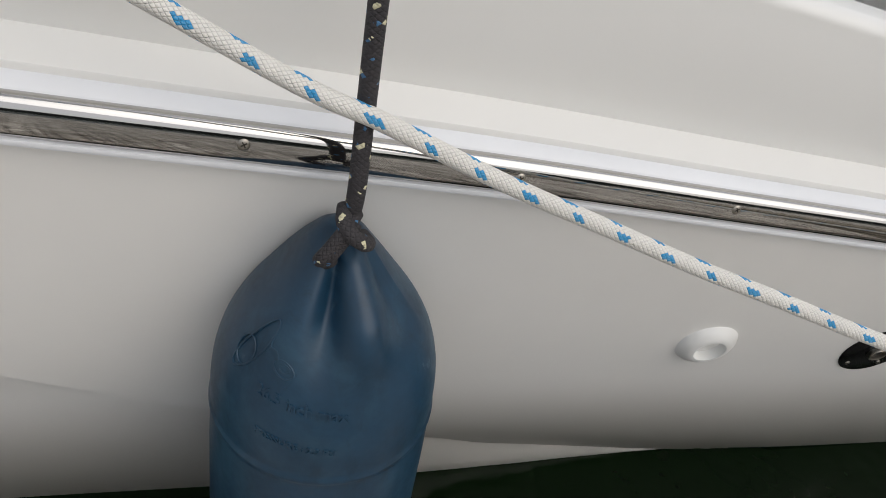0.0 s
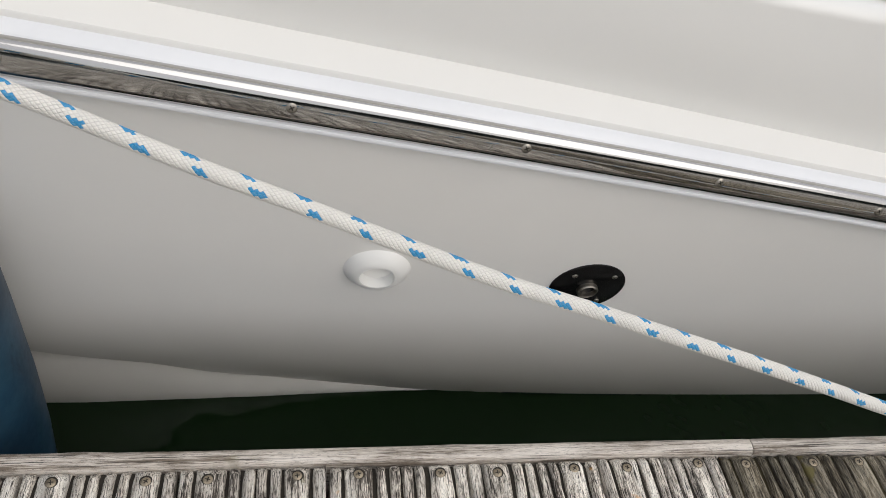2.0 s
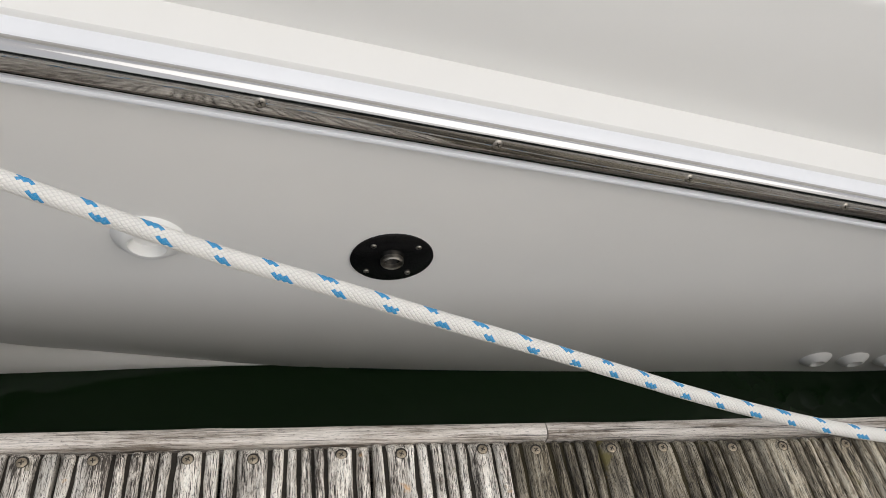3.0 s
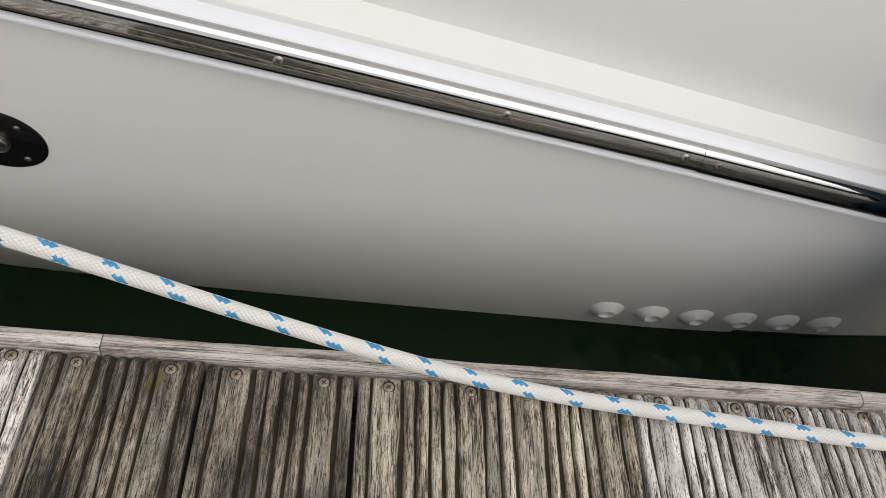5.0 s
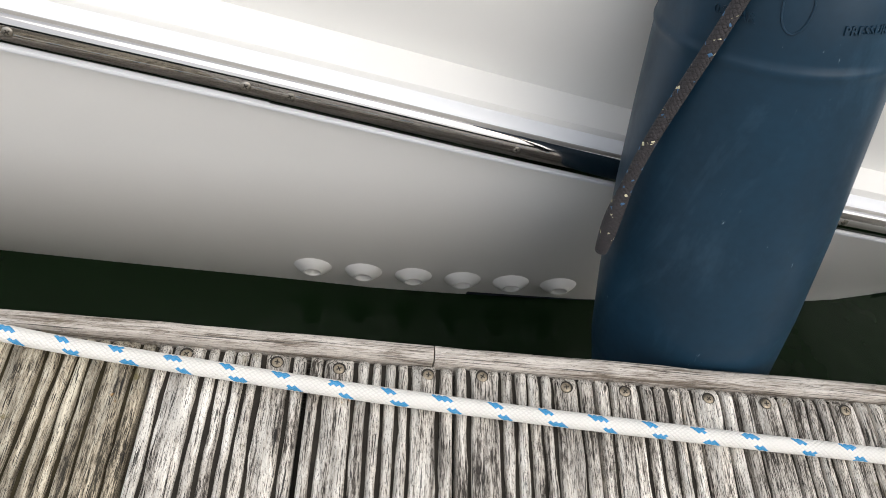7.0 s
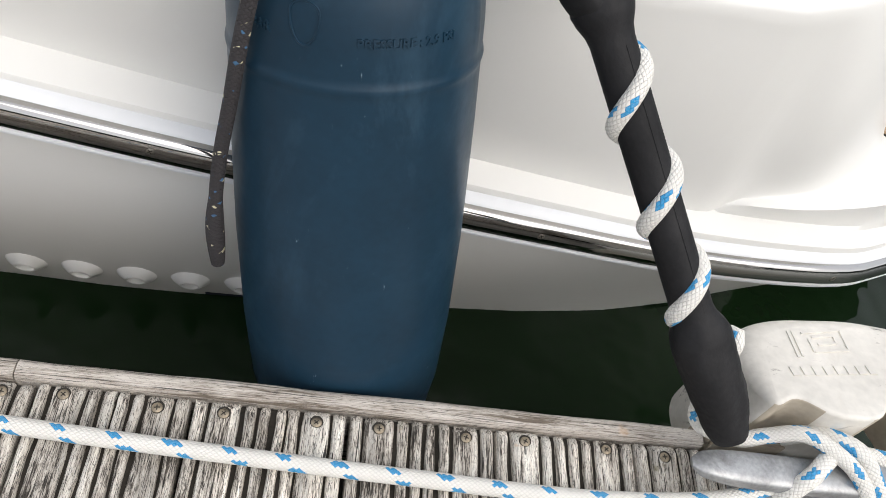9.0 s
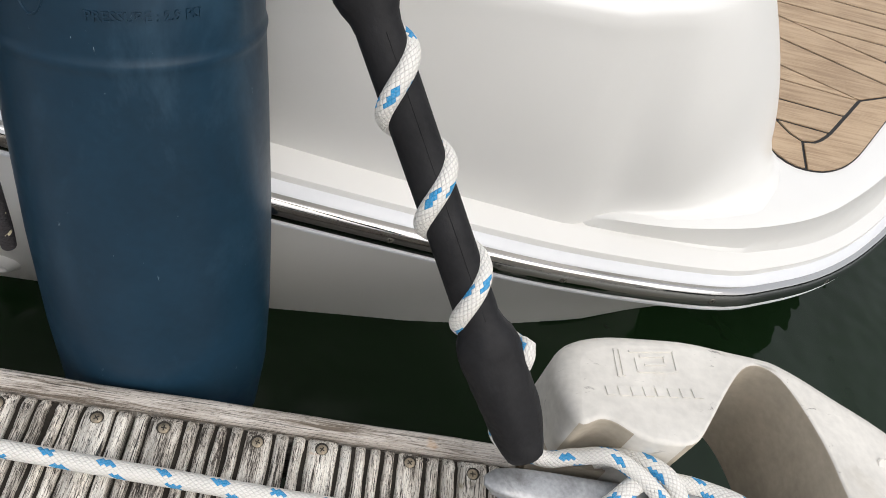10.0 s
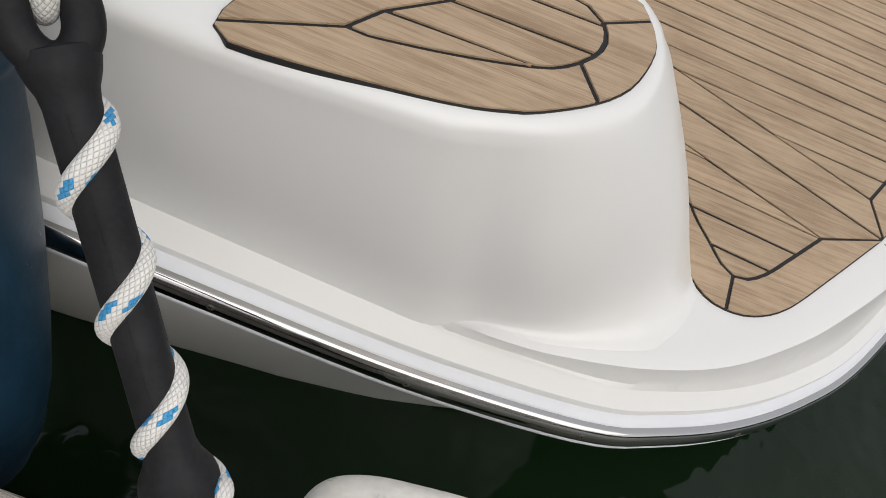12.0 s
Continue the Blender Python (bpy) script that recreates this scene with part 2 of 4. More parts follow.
def rope_material(name, colour, flecks, braid_u, braid_v, speck=None):
    """Braided rope: flecks gives (colour, pitch, window, gaps) of tracer yarns."""
    m = bpy.data.materials.new(name)
    m.use_nodes = True
    n, l = m.node_tree.nodes, m.node_tree.links
    p = n["Principled BSDF"]
    p.inputs["Roughness"].default_value = 0.85
    co, sep = n.new("ShaderNodeTexCoord"), n.new("ShaderNodeSeparateXYZ")
    l.new(co.outputs["UV"], sep.inputs[0])

    def math_(op, a, b=None, c=None):
        k = n.new("ShaderNodeMath")
        k.operation = op
        for i, v in enumerate((a, b, c)):
            if v is None:
                continue
            if isinstance(v, (int, float)):
                k.inputs[i].default_value = v
            else:
                l.new(v, k.inputs[i])
        return k.outputs[0]

    u, v = sep.outputs[0], sep.outputs[1]
    # diamonds between two sets of strands that cross each other
    a = math_("MULTIPLY_ADD", u, 1 / braid_u, math_("MULTIPLY", v, braid_v / 2))
    b = math_("SUBTRACT", math_("MULTIPLY", u, 1 / braid_u), math_("MULTIPLY", v, braid_v / 2))
    ia, ib = math_("FLOOR", a), math_("FLOOR", b)
    fa, fb = (math_("ABSOLUTE", math_("MULTIPLY_ADD", math_("SUBTRACT", k, i), 2.0, -1.0)) for k, i in ((a, ia), (b, ib)))
    cell = math_("MULTIPLY", math_("SUBTRACT", 1.0, math_("POWER", fa, 3.0)), math_("SUBTRACT", 1.0, math_("POWER", fb, 3.0)))
    mid_u = math_("MULTIPLY", math_("ADD", math_("ADD", ia, ib), 1.0), braid_u / 2)
    mid_v = math_("DIVIDE", math_("SUBTRACT", ia, ib), braid_v)
    soil, fuzz = n.new("ShaderNodeTexNoise"), n.new("ShaderNodeTexNoise")
    soil.inputs["Scale"].default_value, fuzz.inputs["Scale"].default_value = 16, 900
    soil.inputs["Detail"].default_value = fuzz.inputs["Detail"].default_value = 4
    l.new(co.outputs["Object"], soil.inputs["Vector"])
    l.new(co.outputs["Object"], fuzz.inputs["Vector"])
    # soil and fuzz, plus shade between the stitches painted in through cell
    tone = math_("ADD", math_("MULTIPLY", soil.outputs["Fac"], 0.35), math_("ADD", math_("MULTIPLY", fuzz.outputs["Fac"], 0.25), math_("MULTIPLY", math_("POWER", cell, 0.5), 0.35)))
    dash = n.new("ShaderNodeTexNoise")
    dash.inputs["Scale"].default_value = 110
    l.new(co.outputs["Object"], dash.inputs["Vector"])
    ramp = n.new("ShaderNodeValToRGB")
    ramp.color_ramp.elements[0].position, ramp.color_ramp.elements[1].position = 0.22, 0.62
    ramp.color_ramp.elements[0].color = (*[c * 0.80 for c in colour], 1)
    ramp.color_ramp.elements[1].color = (*colour, 1)
    l.new(tone, ramp.inputs[0])
    out = ramp.outputs[0]
    for tint, pitch, turns, window, gaps, phase in flecks:
        # whole diamonds take the tracer's colour
        along = math_("FRACT", math_("ADD", math_("MULTIPLY_ADD", mid_u, 1 / pitch, phase), math_("MULTIPLY", mid_v, turns)))
        on = math_("MULTIPLY", math_("LESS_THAN", along, window), math_("LESS_THAN", math_("FRACT", math_("MULTIPLY_ADD", mid_v, gaps, 0.1)), 0.55))
        if speck:
            on = math_("MULTIPLY", on, math_("GREATER_THAN", dash.outputs["Fac"], speck))
        mx = n.new("ShaderNodeMixRGB")
        l.new(math_("MULTIPLY", on, math_("ADD", 0.62, math_("MULTIPLY", fuzz.outputs["Fac"], 0.6))), mx.inputs[0])
        l.new(out, mx.inputs[1])
        mx.inputs[2].default_value = (*tint, 1)
        out = mx.outputs[0]
    l.new(out, p.inputs["Base Color"])
    bump = n.new("ShaderNodeBump")
    bump.inputs["Distance"].default_value = 0.0008
    l.new(math_("ADD", math_("POWER", cell, 0.6), math_("MULTIPLY", fuzz.outputs["Fac"], 0.3)), bump.inputs["Height"])
    l.new(bump.outputs[0], p.inputs["Normal"])
    return m


ROPE = rope_material("white braided rope", (0.82, 0.80, 0.75), [((0.004, 0.285, 0.60), 0.0468, 1, 0.25, 4, 0.0)], 0.0050, 24)
GREYROPE = rope_material("grey braided line", (0.038, 0.035, 0.038), [((0.70, 0.66, 0.45), 0.021, 2, 0.13, 9, 0.0), ((0.06, 0.16, 0.30), 0.027, 3, 0.14, 7, 0.4)], 0.0044, 14, 0.54)


def water_material():
    m = material("harbour water", (0.006, 0.0155, 0.0055), 0.05)
    n, l = m.node_tree.nodes, m.node_tree.links
    p = n["Principled BSDF"]
    p.inputs["IOR"].default_value = 1.33
    co, a, bump = n.new("ShaderNodeTexCoord"), n.new("ShaderNodeTexNoise"), n.new("ShaderNodeBump")
    a.inputs["Scale"].default_value, a.inputs["Detail"].default_value = 5.0, 3
    l.new(co.outputs["Object"], a.inputs["Vector"])
    bump.inputs["Distance"].default_value = 0.02
    l.new(a.outputs["Fac"], bump.inputs["Height"])
    l.new(bump.outputs[0], p.inputs["Normal"])
    return m


WATER = water_material()


# ---- mesh helpers ----
def link(name, bm, mat, parent=None, label="", smooth=True, sharp=38):
    me = bpy.data.meshes.new(name)
    bmesh.ops.recalc_face_normals(bm, faces=bm.faces[:])
    bm.to_mesh(me)
    bm.free()
    me.materials.append(mat)
    if smooth:
        for f in me.polygons:
            f.use_smooth = True
        me.set_sharp_from_angle(angle=radians(sharp))
    ob = new(name, me)
    if parent:
        ob.parent = parent
    if label:
        ob["label"] = label
    return ob


def part(name, bm, mat, parent, label="", smooth=True, sharp=38):
    return link(name, bm, mat, parent, label, smooth, sharp)


def thing(name, label, category, group="", kind=""):
    return tagged(new(name), label, category, group, kind)


def grid(bm, rows, closed=False, caps=False):
    """Faces between rows of points; closed joins each row's ends; caps fills the first and last row."""
    vs = [[bm.verts.new(p) for p in row] for row in rows]
    for a, b in zip(vs, vs[1:]):
        n = len(a)
        for k in range(n if closed else n - 1):
            bm.faces.new((a[k], a[(k + 1) % n], b[(k + 1) % n], b[k]))
    if caps:
        bm.faces.new(vs[0])
        bm.faces.new(vs[-1])
    return vs


def bent(points, step=0.01):
    """A smooth curve (Catmull-Rom) through the points, in even steps."""
    p = [Vector(q) for q in points]
    p = [2 * p[0] - p[1]] + p + [2 * p[-1] - p[-2]]
    out = []
    for a, b, c, d in zip(p, p[1:], p[2:], p[3:]):
        n = max(1, int((c - b).length / step))
        for k in range(n):
            t = k / n
            out.append(0.5 * (2 * b + (c - a) * t + (2 * a - 5 * b + 4 * c - d) * t * t + (3 * b - a - 3 * c + d) * t ** 3))
    return out + [p[-2]]


def tube(bm, path, radius, sides=14, caps=True, flat=1.0):
    """A round bar along a path; u runs along it in metres, v round it."""
    uv = bm.loops.layers.uv.verify()
    path = [Vector(q) for q in path]
    up = Vector((0, 0, 1)) if abs((path[1] - path[0]).normalized().z) < 0.9 else Vector((1, 0, 0))
    rows, along, done = [], [], 0.0
    for k, q in enumerate(path):
        d = (path[min(k + 1, len(path) - 1)] - path[max(k - 1, 0)]).normalized()
        side = d.cross(up).normalized()
        up = side.cross(d)
        r = radius(k / (len(path) - 1)) if callable(radius) else radius
        rows.append([q + r * (math.cos(2 * math.pi * s / sides) * side + flat * math.sin(2 * math.pi * s / sides) * up) for s in range(sides)])
        done += (q - path[k - 1]).length if k else 0
        along.append(done)
    vs = [[bm.verts.new(p) for p in row] for row in rows]
    for k in range(len(vs) - 1):
        for s in range(sides):
            f = bm.faces.new((vs[k][s], vs[k][(s + 1) % sides], vs[k + 1][(s + 1) % sides], vs[k + 1][s]))
            for loop, (a, b) in zip(f.loops, ((k, s), (k, s + 1), (k + 1, s + 1), (k + 1, s))):
                loop[uv].uv = (along[a], b / sides)
    if caps:
        bm.faces.new(vs[0])
        bm.faces.new(vs[-1])
    return bm


def lathe(bm, profile, m=Matrix(), sides=28):
    """Turns (radius, height) pairs about z, placed by m."""
    rows = [[m @ Vector((r * math.cos(2 * math.pi * s / sides), r * math.sin(2 * math.pi * s / sides), h)) for s in range(sides)] for r, h in profile]
    grid(bm, rows, closed=True, caps=True)
    return bm


def box(bm, lo, hi, bevel=0.0):
    c = [(a + b) / 2 for a, b in zip(lo, hi)]
    d = [b - a for a, b in zip(lo, hi)]
    geo = bmesh.ops.create_cube(bm, size=1, matrix=Matrix.LocRotScale(c, None, d))
    if bevel:
        bmesh.ops.bevel(bm, geom=list({e for v in geo["verts"] for e in v.link_edges}), offset=bevel, segments=2, affect="EDGES")
    return bm


def lerp(x, xs, ys):
    return float(np.interp(x, xs, ys))


def axis_pose(at, z_axis, x_hint=(1, 0, 0)):
    """A pose at a place whose z runs along z_axis."""
    z = Vector(z_axis).normalized()
    y = z.cross(Vector(x_hint)).normalized()
    x = y.cross(z)
    return Matrix.Translation(at) @ Matrix((x, y, z)).transposed().to_4x4()


# ---- setting: water ----
WATER_Z = -0.345
bm = bmesh.new()
grid(bm, [[(-400, -400, WATER_Z), (400, -400, WATER_Z)], [(-400, 400, WATER_Z), (400, 400, WATER_Z)]])
tagged(link("water", bm, WATER), "dark green still harbour water", "water", kind="structure")

# unseen dark ring, added to give the steel rail a dark band to reflect
bm = bmesh.new()
ring = [(90 * math.cos(a), 90 * math.sin(a)) for a in np.linspace(0, 2 * math.pi, 97)]
grid(bm, [[(x, y, -0.4), (x, y, 11 + 4 * noise.noise((x * 0.11, y * 0.11, 0)) + 1.5 * noise.noise((x * 0.5, y * 0.5, 3)))] for x, y in ring])
tagged(link("backdrop", bm, material("far bank", (0.035, 0.04, 0.035), 0.95, spots=(0.2, 0.6))), "unseen dark ring added round the harbour for the rail to reflect", "bank", kind="structure")

# ---- the boat ----
boat = thing("motor_boat", "white motor boat moored alongside the pontoon, with teak stern platform", "boat")
RAIL = bent([(-4.6, 0.020, 1.03), (-3.4, -0.010, 0.820), (-2.2, 0.055, 0.590), (-1.6, 0.122, 0.468), (-1.179, 0.160, 0.392), (-0.948, 0.1755, 0.3535), (-0.720, 0.1825, 0.3155), (-0.501, 0.1850, 0.2815), (-0.284, 0.1925, 0.243), (-0.0665, 0.206, 0.1995),
             (0.148, 0.218, 0.1567), (0.367, 0.230, 0.113), (0.616, 0.240, 0.064), (0.830, 0.255, 0.019), (1.039, 0.273, -0.026), (1.256, 0.290, -0.064), (1.467, 0.321, -0.092),
             (1.570, 0.361, -0.110), (1.680, 0.425, -0.134), (1.785, 0.510, -0.157), (1.880, 0.612, -0.171), (2.000, 0.795, -0.180), (2.097, 0.962, -0.186), (2.170, 1.115, -0.190), (2.25, 1.4, -0.192), (2.30, 1.9, -0.192)], 0.02)


def inward(k):
    """Unit vector in plan that points from the rail into the boat."""
    d = RAIL[min(k + 1, len(RAIL) - 1)] - RAIL[max(k - 1, 0)]
    return Vector((-d.y, d.x, 0)).normalized()


def sweep(bm, profile, first=0, last=None, closed=True):
    """Sweeps (inward, up) pairs along the rail's curve."""
    rows = []
    for k in range(first, len(RAIL) if last is None else last):
        n = inward(k)
        rows.append([RAIL[k] + n * a + Vector((0, 0, b)) for a, b in profile])
    grid(bm, rows, closed=closed, caps=closed)
    return bm


# rub rail: half-round polished steel over a white vinyl base
half = [(0.0015 - 0.0105 * math.cos(a) ** 0.85, 0.0178 * math.sin(a)) for a in np.linspace(-1.5, 1.5, 19)]
rail_profile = half + [(0.020, 0.016), (0.020, -0.016)]
JOINT = min(range(len(RAIL)), key=lambda k: abs(RAIL[k].x - 0.368))
rail = part("rub_rail", sweep(bmesh.new(), rail_profile, 0, JOINT + 1), STEEL, boat, "polished stainless steel rub rail")
rail_aft = part("rub_rail", sweep(bmesh.new(), [(a - 0.0006, b * 1.02) for a, b in rail_profile], JOINT, None), STEEL, boat, "polished stainless steel rub rail")
part("rail_base", sweep(bmesh.new(), [(0.002, -0.0155), (-0.0062, -0.0172), (-0.0068, -0.0195), (-0.0058, -0.0225), (0.003, -0.0262), (0.03, -0.027), (0.03, -0.0155)]), PVC, boat, "white vinyl rail base")
part("rail_base", sweep(bmesh.new(), [(0.0045, 0.0165), (0.0050, 0.0185), (0.0065, 0.0200), (0.0155, 0.0262), (0.0190, 0.0262), (0.030, 0.0165)]), PVC, boat, "white vinyl strip above the rail")


def ledge_in(x):
    """How far the ledge reaches in from the rail to the foot of the side wall."""
    return lerp(x, [-1.5, 0.3, 0.9, 1.3, 1.6], [0.059, 0.058, 0.052, 0.047, 0.045])


def riser(x):
    """Height of the small step between the vinyl strip and the ledge."""
    return lerp(x, [-1.0, 0.4, 1.2], [0.0065, 0.0075, 0.0105])


rows = []
for k, p in enumerate(RAIL):
    n, a, h = inward(k), ledge_in(p.x), 0.0262 + riser(p.x)
    rows.append([p + n * q + Vector((0, 0, r)) for q, r in ((0.0170, 0.0255), (0.0174, h - 0.0022), (0.0182, h - 0.0006), (0.0200, h), (a - 0.008, h + 0.0085), (a, h + 0.0105), (a + 0.02, h + 0.0105), (a + 0.02, 0.0), (0.0185, 0.0))])
bm = bmesh.new()
grid(bm, rows, closed=True, caps=True)
part("ledge", bm, GELCOAT, boat)


def hull_section(x, yr, zr):
    """Points of the hull's outside from the rail down to below the water."""
    chine = lerp(x, [-4.6, -2.2, -1.431, -1.345, -1.255, -1.053, -0.998, -0.915, -0.83, -0.78, -0.686, -0.55, -0.45, -0.38], [0.80, 0.41, 0.067, 0.010, -0.046, -0.183, -0.207, -0.232, -0.278, -0.285, -0.306, -0.334, -0.347, -0.42])
    line_y = lerp(x, [-2.2, -1.44, -1.03, -0.73, -0.46], [0.332, 0.330, 0.326, 0.335, 0.345])
    full = lerp(x, [-0.4, 0.2, 0.5, 0.81, 0.95, 1.1, 1.24, 1.38, 1.46, 1.5], [1.0, 1.0, 1.0, 1.14, 1.29, 1.46, 1.8, 2.34, 2.9, 3.4])
    under = lerp(x, [-1.4, -1.15, -0.95], [0.016, 0.014, 0.0075])
    top = zr - 0.02

    def y_at(z):
        h = top - z
        return yr + 0.006 + full * (0.19 * h + 0.45 * max(0, h) ** 5)

    pts = []
    for k in range(17):
        z = top + (chine - top) * k / 16
        pts.append((x, y_at(z), z))
    end_y, end_z = (line_y, WATER_Z) if chine > WATER_Z else (y_at(chine - 0.05), chine - 0.05)
    if chine > WATER_Z:
        end_y = max(end_y, y_at(chine) + 0.002)
    deep = max(0.004, chine - end_z)
    for t, back in ((0.0, 0.0), (min(0.05, 0.0012 / deep), under), (min(0.2, 0.010 / deep), under), (0.4, under * 0.4), (0.75, 0.0), (1.0, 0.0), (1.0, -0.09), (1.0, -0.26)):
        y = y_at(chine) * (1 - t) + end_y * t + max(back, 0.0) - 0.35 * min(back, 0.0)
        pts.append((x, y, chine * (1 - t) + end_z * t + min(back, 0.0)))
    return pts


def hull_at(x):
    xs = [p.x for p in RAIL]
    return hull_section(x, lerp(x, xs, [p.y for p in RAIL]), lerp(x, xs, [p.z for p in RAIL]))


def on_hull(x, z):
    """The place and outward normal of the hull's outside at x and height z."""
    def y_at(x_, z_):
        s = hull_at(x_)
        return float(np.interp(-z_, [-p[2] for p in s], [p[1] for p in s]))
    dx = (y_at(x + 0.02, z) - y_at(x - 0.02, z)) / 0.04
    dz = (y_at(x, z + 0.02) - y_at(x, z - 0.02)) / 0.04
    return Vector((x, y_at(x, z), z)), Vector((dx, -1, dz)).normalized()


rows = []
for x in np.linspace(-4.6, 1.50, 170):
    outer = hull_at(x)
    rows.append(outer + [(px, py + 0.03, pz) for px, py, pz in reversed(outer)])
bm = bmesh.new()
grid(bm, rows, closed=True, caps=True)
hull = part("hull", bm, HULL_GEL, boat, "", True, 20)
hull.data.materials.append(NAVY)
for f in hull.data.polygons:
    c = f.center
    if c.z < WATER_Z - 0.003:
        f.material_index = 1


def screw_mesh(r, dome, mat=None, sunk=False):
    """A cross-head screw: domed disc with a cross, and a hole if sunk, drawn in the dark shade colour."""
    bm = bmesh.new()
    lathe(bm, [(r, -0.002), (r, 0.0), (r * 0.86, dome * 0.6), (r * 0.5, dome * 0.95), (r * 0.1, dome)], Matrix(), 16)
    for f in bm.faces:
        f.smooth = True
    for a in (0, 1):
        d = (r * 0.5, r * 0.10, dome * 0.5) if a else (r * 0.10, r * 0.5, dome * 0.5)
        geo = bmesh.ops.create_cube(bm, size=2, matrix=Matrix.LocRotScale((0, 0, dome * 0.55), None, d))
        for v in geo["verts"]:
            for f in v.link_faces:
                f.material_index = 1
    if sunk:
        hole = bmesh.ops.create_circle(bm, cap_ends=True, radius=r * 1.2, segments=16, matrix=Matrix.Translation((r * 0.12, r * 0.1, 0.0001)))
        for v in hole["verts"]:
            for f in v.link_faces:
                f.material_index = 1
    bmesh.ops.recalc_face_normals(bm, faces=bm.faces[:])
    me = bpy.data.meshes.new("screw")
    bm.to_mesh(me)
    bm.free()
    me.materials.append(mat or SCREW)
    me.materials.append(DARK)
    return me


RAIL_SCREW = screw_mesh(0.0052, 0.0016)
for x in (-1.66, -1.41, -1.179, -0.948, -0.720, -0.501, -0.284, -0.0665, 0.148, 0.347, 0.387, 0.616, 0.828, 1.039, 1.256, 1.467, 1.680, 1.880):
    k = min(range(len(RAIL)), key=lambda q: abs(RAIL[q].x - x))
    n = inward(k)
    o = new("screw", RAIL_SCREW)
    o.parent = rail if x < 0.368 else rail_aft
    o.matrix_basis = axis_pose(RAIL[k] + n * -0.0084 + Vector((0, 0, 0.004)), -n + Vector((0, 0, 0.25)), (1, 0.3, 0.4))


# coaming: the side wall above the ledge, rounded at the stern
def wall_foot(x):
    xs = [p.x for p in RAIL]
    return lerp(x, xs, [p.y for p in RAIL]) + ledge_in(x) - 0.003, lerp(x, xs, [p.z for p in RAIL]) + 0.0262 + riser(x) + 0.0085


def plat_z(x):
    return 0.006 - 0.004 * (x - 1.5)


TOP = 0.2985
# outer lip of the stern platform
lip = bent([(p[0], p[1], plat_z(p[0]) - p[2]) for p in ((1.22, 0.362, 0.034), (1.262, 0.348, 0.018), (1.30, 0.339, 0.005), (1.34, 0.337, 0.0), (1.40, 0.345, 0.0), (1.50, 0.371, 0.0), (1.595, 0.415, 0.0), (1.685, 0.487, 0.0), (1.75, 0.556, 0.0), (1.822, 0.645, 0.0), (1.93, 0.80, 0.0), (2.02, 0.97, 0.0), (2.09, 1.13, 0.0), (2.16, 1.4, 0.0), (2.2, 1.95, 0.0))], 0.015)
cols = []
for x in np.linspace(-4.6, 1.20, 90):
    y, z = wall_foot(x)
    top = lerp(x, [-4.6, -2.2, -0.36, -0.18, 0.2, 0.6, 0.90, 1.20], [1.25, 0.80, 0.432, 0.410, 0.375, 0.33, TOP + 0.001, TOP])
    lean = lerp(x, [-2.2, 0.3, 0.8, 1.03, 1.11, 1.20], [0.0, 0.0, -0.012, -0.026, -0.022, -0.018])
    cols.append((Vector((x, y, z)), Vector((x, y + lean, top)), 0.0))
foot = bent([(1.20, *wall_foot(1.20)), (1.25, *wall_foot(1.25)), (1.295, 0.348, -0.001), (1.345, 0.355, 0.0068), (1.395, 0.371, 0.0068), (1.445, 0.402, 0.0068), (1.488, 0.436, 0.0068), (1.518, 0.470, 0.0068), (1.530, 0.512, 0.0068), (1.527, 0.565, 0.0068), (1.505, 0.630, 0.0068), (1.45, 0.665, 0.0068), (1.30, 0.685, 0.0068), (1.14, 0.690, 0.0068)], 0.012)
head = bent([(1.20, wall_foot(1.20)[0] - 0.018, TOP), (1.240, 0.330, TOP), (1.275, 0.345, TOP), (1.318, 0.376, TOP), (1.346, 0.412, TOP), (1.359, 0.460, TOP), (1.356, 0.505, TOP), (1.340, 0.545, TOP), (1.30, 0.578, TOP), (1.22, 0.595, TOP), (1.14, 0.600, TOP)], 0.012)


def at_share(path, u):
    """The point of a path at the share u of its points."""
    k = min(int(u * (len(path) - 1)), len(path) - 2)
    return path[k].lerp(path[k + 1], u * (len(path) - 1) - k)


n = 60
for k in range(1, n + 1):
    cols.append((at_share(foot, k / n), at_share(head, k / n), lerp(k, [5, 16, 19, 28], [0, 1, 1, 0.12])))
rows = []
for k, (a, b, stern) in enumerate(cols):
    q, r = cols[max(k - 1, 0)][0], cols[min(k + 1, len(cols) - 1)][0]
    side = Vector((-(r - q).y, (r - q).x, 0)).normalized()
    row = []
    # a soft fillet at the foot, where the wall stands on the platform
    f = min(0.042 * stern, 0.75 * max(0.0, min((p.xy - a.xy).length for p in lip) - 0.006))
    row.append(a - side * (f + 0.004 * stern) + Vector((0, 0, -0.003)))
    row += [a - side * f * (1 - math.sin(u)) + Vector((0, 0, 0.0004 + f * (1 - math.cos(u)))) for u in (0.0, 0.3, 0.6, 0.9, 1.2)]
    for t in np.linspace(0.16, 0.93, 9):
        row.append(a.lerp(b, t) - side * (0.006 + 0.008 * min(1, stern * 2)) * math.sin(math.pi * t))
    row += [b - side * 0.001 + Vector((0, 0, -0.006)), b + side * 0.003 + Vector((0, 0, 0.0)), b + side * 0.009 + Vector((0, 0, 0.004)), b + side * 0.016 + Vector((0, 0, 0.005))]
    row += [b + side * 0.055 + Vector((0, 0, 0.004)), b + side * 0.055 - Vector((0, 0, 0.03)), a + side * 0.05 - Vector((0, 0, 0.004))]
    rows.append(row)
bm = bmesh.new()
grid(bm, rows, closed=True, caps=True)
part("coaming", bm, GELCOAT, boat, "", True, 50)
